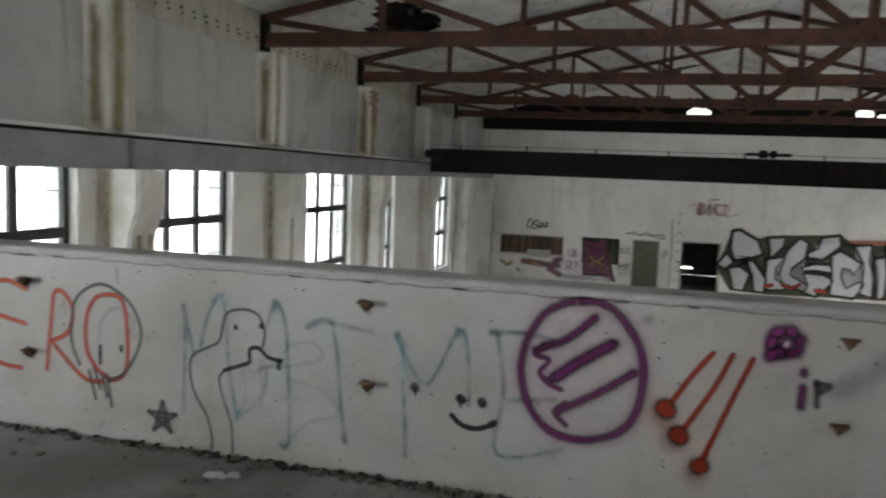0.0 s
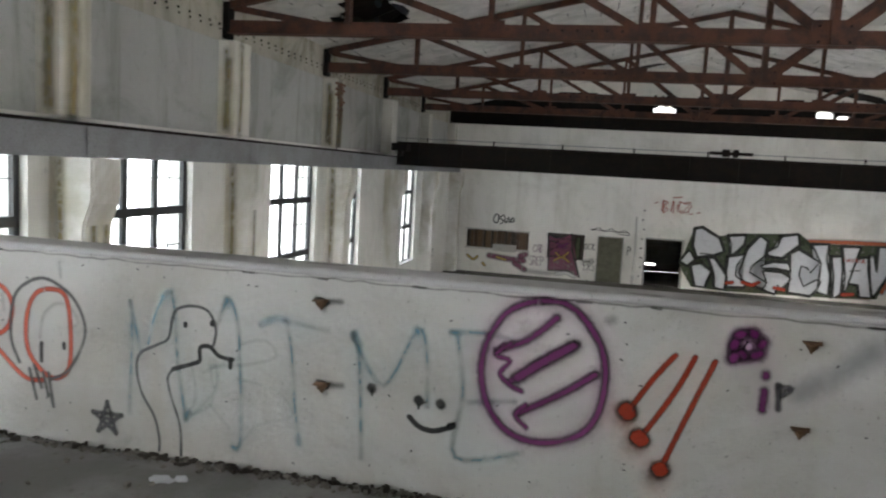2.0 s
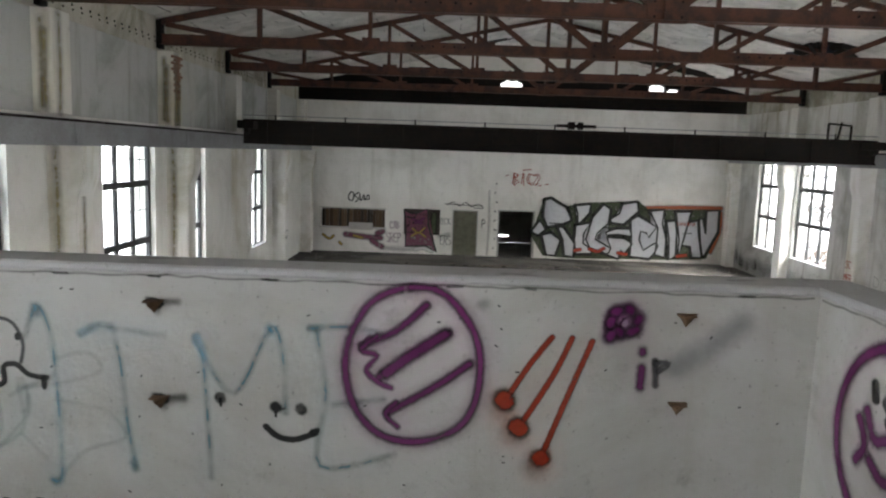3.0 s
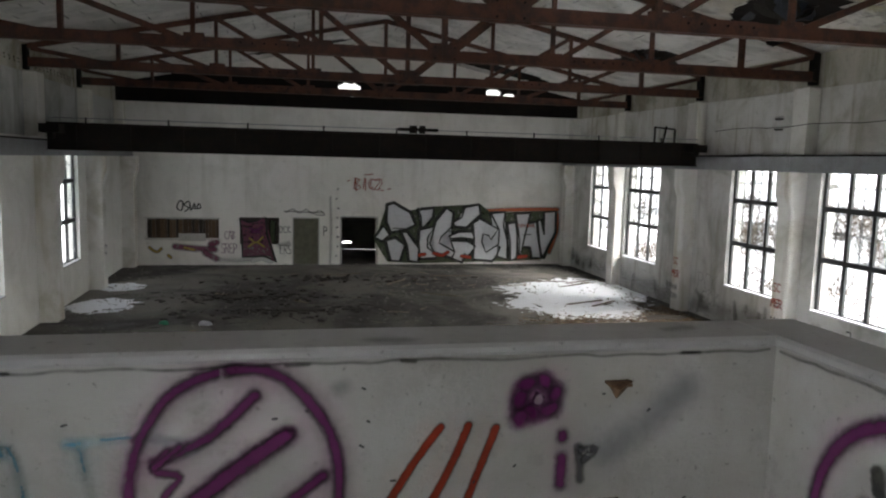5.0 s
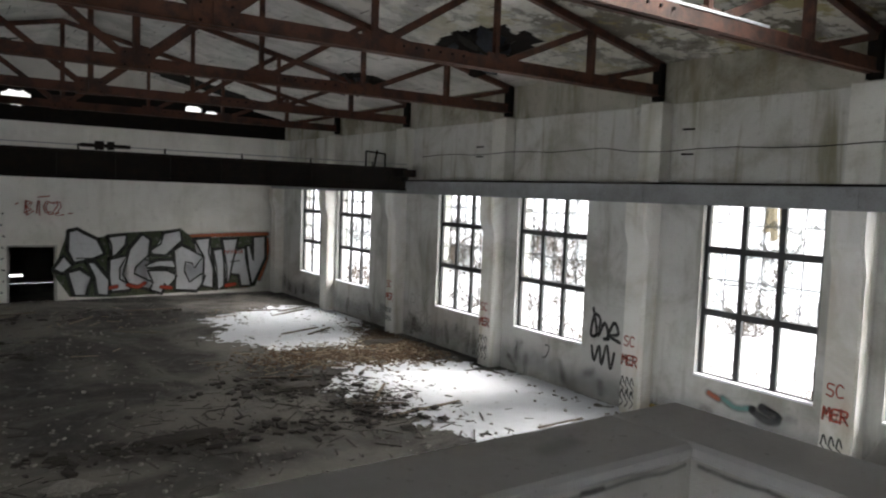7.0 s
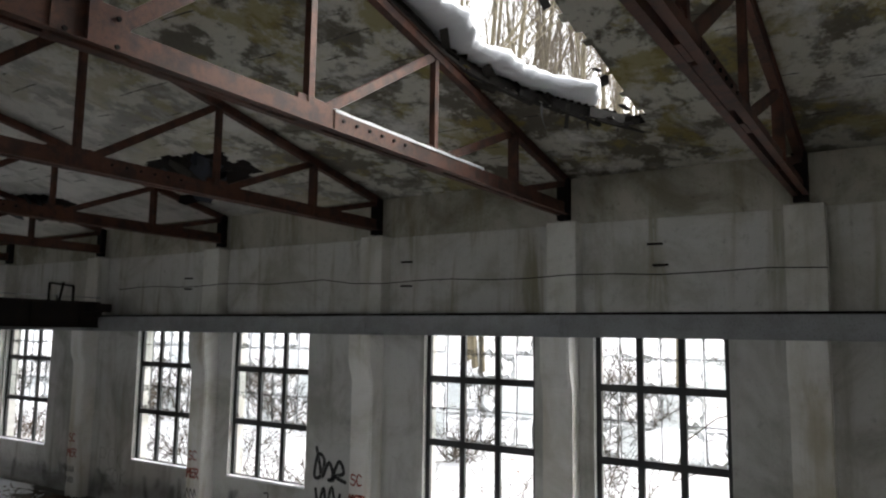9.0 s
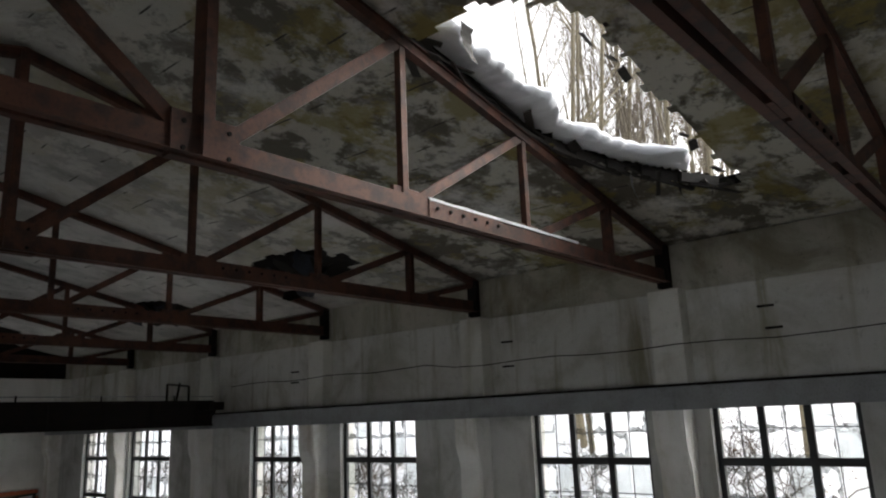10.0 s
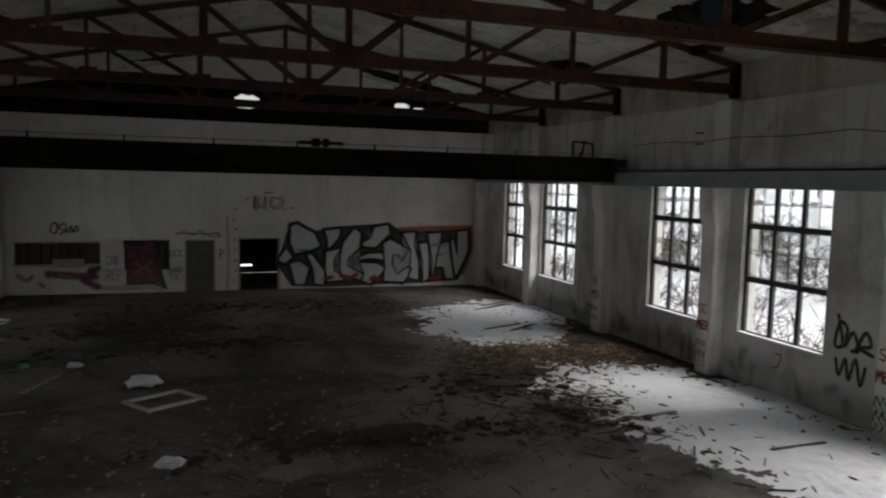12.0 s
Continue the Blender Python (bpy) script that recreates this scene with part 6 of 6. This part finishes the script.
# snow along the truss under the hole
bm = bmesh.new()
_pts = [7.5 + 0.13 * k for k in range(29)]
for a, b in zip(_pts, _pts[1:]):
    box(bm, a, b, 5.63, 5.77, CHORD + 0.255, CHORD + 0.28 + 0.012 * (1 + noise.noise(Vector((a * 3, 0, 0)))))
tagged(part("truss_snow", bm, M_SNOW2), "thin line of snow on the truss chord", "snow", kind="stuff")

M_BLUE = metal_paint("blue_grey_sheet", (0.05, 0.06, 0.08), (0.03, 0.03, 0.035), 0.6)
# torn ceiling pieces hanging at the fallen patches
_rnd = random.Random(31)
for cx, cy, n in ((12.2, 14.0, 16), (12.5, 21.4, 22), (-4.6, 13.4, 14)):
    for k in range(n):
        x, y = cx + _rnd.uniform(-0.8, 0.8), cy + _rnd.uniform(-1.2, 1.2)
        s = _rnd.uniform(0.12, 0.45)
        bm = bmesh.new()
        v = [bm.verts.new((s * (0.6 + 0.4 * _rnd.random()) * math.cos(q), s * (0.6 + 0.4 * _rnd.random()) * math.sin(q), 0.06 * _rnd.random())) for q in (0.2, 1.1, 2.3, 3.4, 4.4, 5.4)]
        bm.faces.new(v)
        bmesh.ops.solidify(bm, geom=bm.faces[:], thickness=0.02)
        ob = part("ceiling_scrap", bm, M_DARKWOOD if k % 3 else M_BLUE)
        ob.matrix_basis = Matrix.Translation((x, y, roof_z(x) - _rnd.uniform(-0.05, 0.35))) @ Euler((_rnd.uniform(-1.2, 1.2), _rnd.uniform(-1.0, 1.0), _rnd.uniform(0, 6))).to_matrix().to_4x4()
        tagged(ob, "torn scrap of ceiling board and felt hanging down", "ceiling scrap", "hanging ceiling scraps")

# yellow damp on the west piers below the crane beam
for _y in BAYS[1:4]:
    graffiti("damp_run", [[(XL - 0.03, 7.0), (XL - 0.01, 6.3), (XL - 0.03, 5.55)], [(XL + 0.04, 6.8), (XL + 0.02, 6.0), (XL + 0.05, 5.5)]], 0.24, "damp", lambda u, v, d: (u, _y - 0.31 - d, v), WALL_W, "ochre damp run down the side of the pilaster")
    graffiti("damp_run", [[(XL + 0.16, 4.8), (XL + 0.18, 3.6), (XL + 0.15, 1.8)]], 0.28, "damp", lambda u, v, d: (u, _y - 0.30 - d, v), WALL_W, "ochre damp run down the side of the column")
for _y in (5.52, 5.78, 10.27):
    graffiti("damp_run", [[(_y, 4.8), (_y + 0.02, 3.4), (_y - 0.02, 1.7)]], 0.26, "damp", lambda u, v, d: (XL + 0.523 + d, u, v), WALL_W, "ochre damp run down the column")
for _f in (lambda u, v, d: (XL + 0.173 + d, u, v), ):
    graffiti("damp_run", [[(5.60, 7.1), (5.62, 6.3), (5.58, 5.45)], [(15.78, 7.0), (15.80, 6.2), (15.78, 5.5)], [(15.98, 6.4), (15.96, 5.9), (15.98, 5.5)]], 0.36, "damp", _f, WALL_W, "ochre damp stain on the pilaster")
graffiti("moss", [[(2.2, 0.25), (2.0, 0.35), (1.8, 0.2)], [(4.9, 0.2), (5.1, 0.3)], [(10.0, 0.25), (9.8, 0.2)]], 0.35, "yellow", ON_EAST, WALL_E, "yellow-green moss at the foot of the wall")
for _y in (5.65, 10.4, 15.9):
    graffiti("graffiti", [[(_y + 0.24, 1.2), (_y + 0.12, 1.42), (_y + 0.02, 1.18), (_y - 0.08, 1.44), (_y - 0.2, 1.2)], [(_y + 0.22, 1.36), (_y - 0.18, 1.3)], [(_y + 0.2, 1.24), (_y - 0.2, 1.22)]], 0.05, "splash", ON_EASTCOL, WALL_E, "smeared red scrawl on the column")
    graffiti("graffiti", [[(_y + 0.24 - 0.15 * k, 0.72 + 0.3 * j), (_y + 0.14 - 0.15 * k, 0.62 + 0.3 * j), (_y + 0.22 - 0.15 * k, 0.50 + 0.3 * j)] for k in range(3) for j in (-1, 0)], 0.035, "black", ON_EASTCOL, WALL_E, "black slanting sprayed strokes on the column")
# ---- the land outside
def outside():
    bm = bmesh.new()
    xs = sorted({*range(-60, 61, 3), *[-400, -250, -150, -100, 100, 150, 250, 400], *[15 + k for k in range(20)]})
    ys = sorted({*range(-60, 91, 3), *[-400, -250, -150, -100, 120, 180, 260, 400]})
    def h(x, y):
        up = max(0.0, min(1.0, (x - 18.0) / 22.0))
        d = -0.35 + 7.5 * up * up * (3 - 2 * up)
        d += max(0.0, min(1.0, (-x - 40) / 60)) * 6
        if x > 17 or x < -9 or y > 36 or y < -12:
            d += 0.5 * noise.noise(Vector((x * 0.16, y * 0.16, 0.0)))
        return d
    v = {(i, j): bm.verts.new((x, y, h(x, y))) for i, x in enumerate(xs) for j, y in enumerate(ys)}
    for i in range(len(xs) - 1):
        for j in range(len(ys) - 1):
            bm.faces.new((v[i, j], v[i + 1, j], v[i + 1, j + 1], v[i, j + 1]))
    tagged(part("ground", bm, M_SNOWOUT, smooth=True), "snow-covered ground rising to a wooded bank", "ground", kind="structure")


outside()

# ---------------------------------------------------------------- winter trees and brush outside
M_BARK = wooden("pale_bark", (0.26, 0.22, 0.14), (0.13, 0.11, 0.075))
M_TWIG = wooden("brown_twigs", (0.12, 0.095, 0.07), (0.06, 0.05, 0.04))


def limb(bm, rnd, p, d, ln, r, depth, twigs):
    n = 4 if depth else 3
    q = p
    for k in range(n):
        d = (d + Vector((rnd.uniform(-1, 1), rnd.uniform(-1, 1), rnd.uniform(-0.4, 0.8))) * (0.06 if depth == 3 else 0.16)).normalized()
        e = q + d * (ln / n)
        r1 = r * (1 - 0.8 * (k + 1) / n) if depth < 3 else r * (1 - 0.55 * (k + 1) / n)
        r0 = r * (1 - 0.8 * k / n) if depth < 3 else r * (1 - 0.55 * k / n)
        rod(bm if depth > 1 else twigs, q, e, max(r0, 0.006), max(r1, 0.004), 6 if depth == 3 else 4 if depth == 2 else 3)
        if depth and (k > 0 or depth < 3):
            for _ in range(3 if depth == 3 else 2):
                side = Vector((rnd.uniform(-1, 1), rnd.uniform(-1, 1), rnd.uniform(0.1, 0.9))).normalized()
                limb(bm, rnd, q.lerp(e, rnd.random()), (d * 0.6 + side).normalized(), ln * rnd.uniform(0.28, 0.48), max(r1, r * 0.3) * 0.5, depth - 1, twigs)
        q = e


def tree(seed, height, at):
    rnd = random.Random(seed)
    ob = thing("tree", "bare winter tree with a pale slender trunk", "tree", "bare trees on the bank", at=at)
    bm, tw = bmesh.new(), bmesh.new()
    limb(bm, rnd, Vector((0, 0, -0.3)), Vector((rnd.uniform(-0.08, 0.08), rnd.uniform(-0.08, 0.08), 1)), height, 0.05 + height * 0.0045, 3, tw)
    part("trunk", bm, M_BARK, ob)
    part("crown", tw, M_TWIG, ob)
    return ob


def land(x):
    up = max(0.0, min(1.0, (x - 18.0) / 22.0))
    return -0.5 + 7.5 * up * up * (3 - 2 * up)


_trees = [tree(s, h, (0, 0, -60)) for s, h in ((1, 19.0), (2, 24.0), (3, 17.0), (4, 27.0))]
_rnd = random.Random(77)
for k in range(40):
    x = _rnd.uniform(27, 48)
    y = _rnd.uniform(0, 46) if k % 4 == 0 else 0.44 * (x - 1) + _rnd.uniform(-5, 5)
    m = Matrix.Translation((x, y, land(x))) @ Matrix.Rotation(_rnd.uniform(0, 6.28), 4, "Z")
    copy_thing(_trees[k % 4], m)
for k in range(10):
    m = Matrix.Translation((-60 - _rnd.uniform(0, 40), _rnd.uniform(0, 60), 1.0)) @ Matrix.Rotation(_rnd.uniform(0, 6.28), 4, "Z")
    copy_thing(_trees[k % 4], m)
for t in _trees:
    for o in (*t.children_recursive, t):
        bpy.data.objects.remove(o)


def bush(seed, at, spread, tall):
    rnd = random.Random(seed)
    bm = bmesh.new()
    for _ in range(26):
        p = Vector((rnd.gauss(0, spread * 0.3), rnd.gauss(0, spread * 0.3), -0.1))
        d = Vector((rnd.uniform(-1, 1), rnd.uniform(-1, 1), rnd.uniform(0.3, 1.3))).normalized()
        q = p
        for k in range(4):
            e = q + (d + Vector((rnd.uniform(-1, 1), rnd.uniform(-1, 1), rnd.uniform(-0.6, 0.5))) * 0.4) * tall * 0.28
            rod(bm, q, e, 0.024 * (1 - k * 0.2), 0.018 * (1 - k * 0.2), 3)
            for _ in range(2):
                rod(bm, q.lerp(e, 0.6), q.lerp(e, 0.6) + Vector((rnd.uniform(-1, 1), rnd.uniform(-1, 1), rnd.uniform(-0.5, 0.9))) * tall * 0.25, 0.011, 0.005, 3)
            q = e
    ob = part("bush", bm, M_TWIG)
    ob.location = at
    return tagged(ob, "leafless tangled bush in the snow", "bush", "bushes outside the windows")


_b = [bush(s, (0, 0, -60), 1.2, 1.7) for s in (1, 2, 3)]
for k in range(74):
    x = _rnd.uniform(17.8, 30)
    m = Matrix.Translation((x, _rnd.uniform(-1, 48), land(x))) @ Matrix.Rotation(_rnd.uniform(0, 6.28), 4, "Z") @ Matrix.Rotation(_rnd.uniform(-0.5, 0.5), 4, "X")
    copy_thing(_b[k % 3], m)
for o in _b:
    bpy.data.objects.remove(o)


def fallen_limb(points, r0, r1, label):
    """A broken limb leaning over the bank, with snow lying along its top."""
    ob = thing("fallen_limb", label, "branch", "snowy broken limbs outside", at=points[0])
    o = Vector(points[0])
    wood, snow = bmesh.new(), bmesh.new()
    n = len(points) - 1
    for k in range(n):
        a, b = Vector(points[k]) - o, Vector(points[k + 1]) - o
        ra, rb = r0 + (r1 - r0) * k / n, r0 + (r1 - r0) * (k + 1) / n
        rod(wood, a, b, ra, rb, 8)
        rod(snow, a + Vector((-0.05, 0, ra * 0.45)), b + Vector((-0.05, 0, rb * 0.45)), ra * 1.05, rb * 1.15, 7)
    part("bark", wood, M_TWIG, ob)
    part("snow_cap", snow, M_SNOWOUT, ob, "white snow along the limb")


fallen_limb([(20.5, 5.9, land(20.5) - 0.1), (19.2, 5.0, 1.6), (18.2, 4.4, 2.7), (17.7, 3.6, 3.3), (17.5, 2.9, 3.5)], 0.14, 0.05, "snow-covered broken limb leaning outside the window")
fallen_limb([(18.2, 4.4, 2.7), (18.0, 3.9, 3.4), (17.9, 3.8, 4.0)], 0.07, 0.03, "snow-covered side branch of the broken limb")
fallen_limb([(19.2, 5.0, 1.6), (18.6, 3.6, 2.2), (18.3, 2.6, 2.5)], 0.08, 0.03, "snow-covered side branch of the broken limb")
fallen_limb([(20.0, 3.6, land(20.0) - 0.1), (19.0, 3.1, 1.5), (18.3, 2.7, 2.8), (18.0, 2.2, 3.4)], 0.10, 0.04, "snow-covered broken limb leaning outside the window")

# brown leaves lying in drifts on the snowy bank
_leaf = random.Random(77)
_verts, _faces = [], []
for _c in range(46):
    _cx, _cy, _sp = _leaf.uniform(18.5, 30), _leaf.uniform(0, 42), _leaf.uniform(0.3, 0.9)
    for _k in range(34):
        _x, _y = _cx + _leaf.gauss(0, _sp * 0.5), _cy + _leaf.gauss(0, _sp)
        _z, _q, _s = land(_x) + 0.06 + _leaf.uniform(0, 0.35), _leaf.uniform(0, 6.28), _leaf.uniform(0.04, 0.10)
        _i = len(_verts)
        for _j, _m in ((0, 1.0), (1, 0.6), (2, 1.0), (3, 0.6)):
            _verts.append((_x + _s * _m * math.cos(_q + _j * 1.571), _y + _s * _m * math.sin(_q + _j * 1.571), _z + _leaf.uniform(-0.03, 0.03)))
        _faces.append((_i, _i + 1, _i + 2, _i + 3))
_me = bpy.data.meshes.new("fallen_leaves")
_me.from_pydata(_verts, [], _faces)
_me.materials.append(wooden("dead_leaves", (0.34, 0.21, 0.10), (0.16, 0.10, 0.055)))
tagged(new("fallen_leaves", _me), "brown dead leaves caught low on the snowy bank", "leaves", kind="stuff")
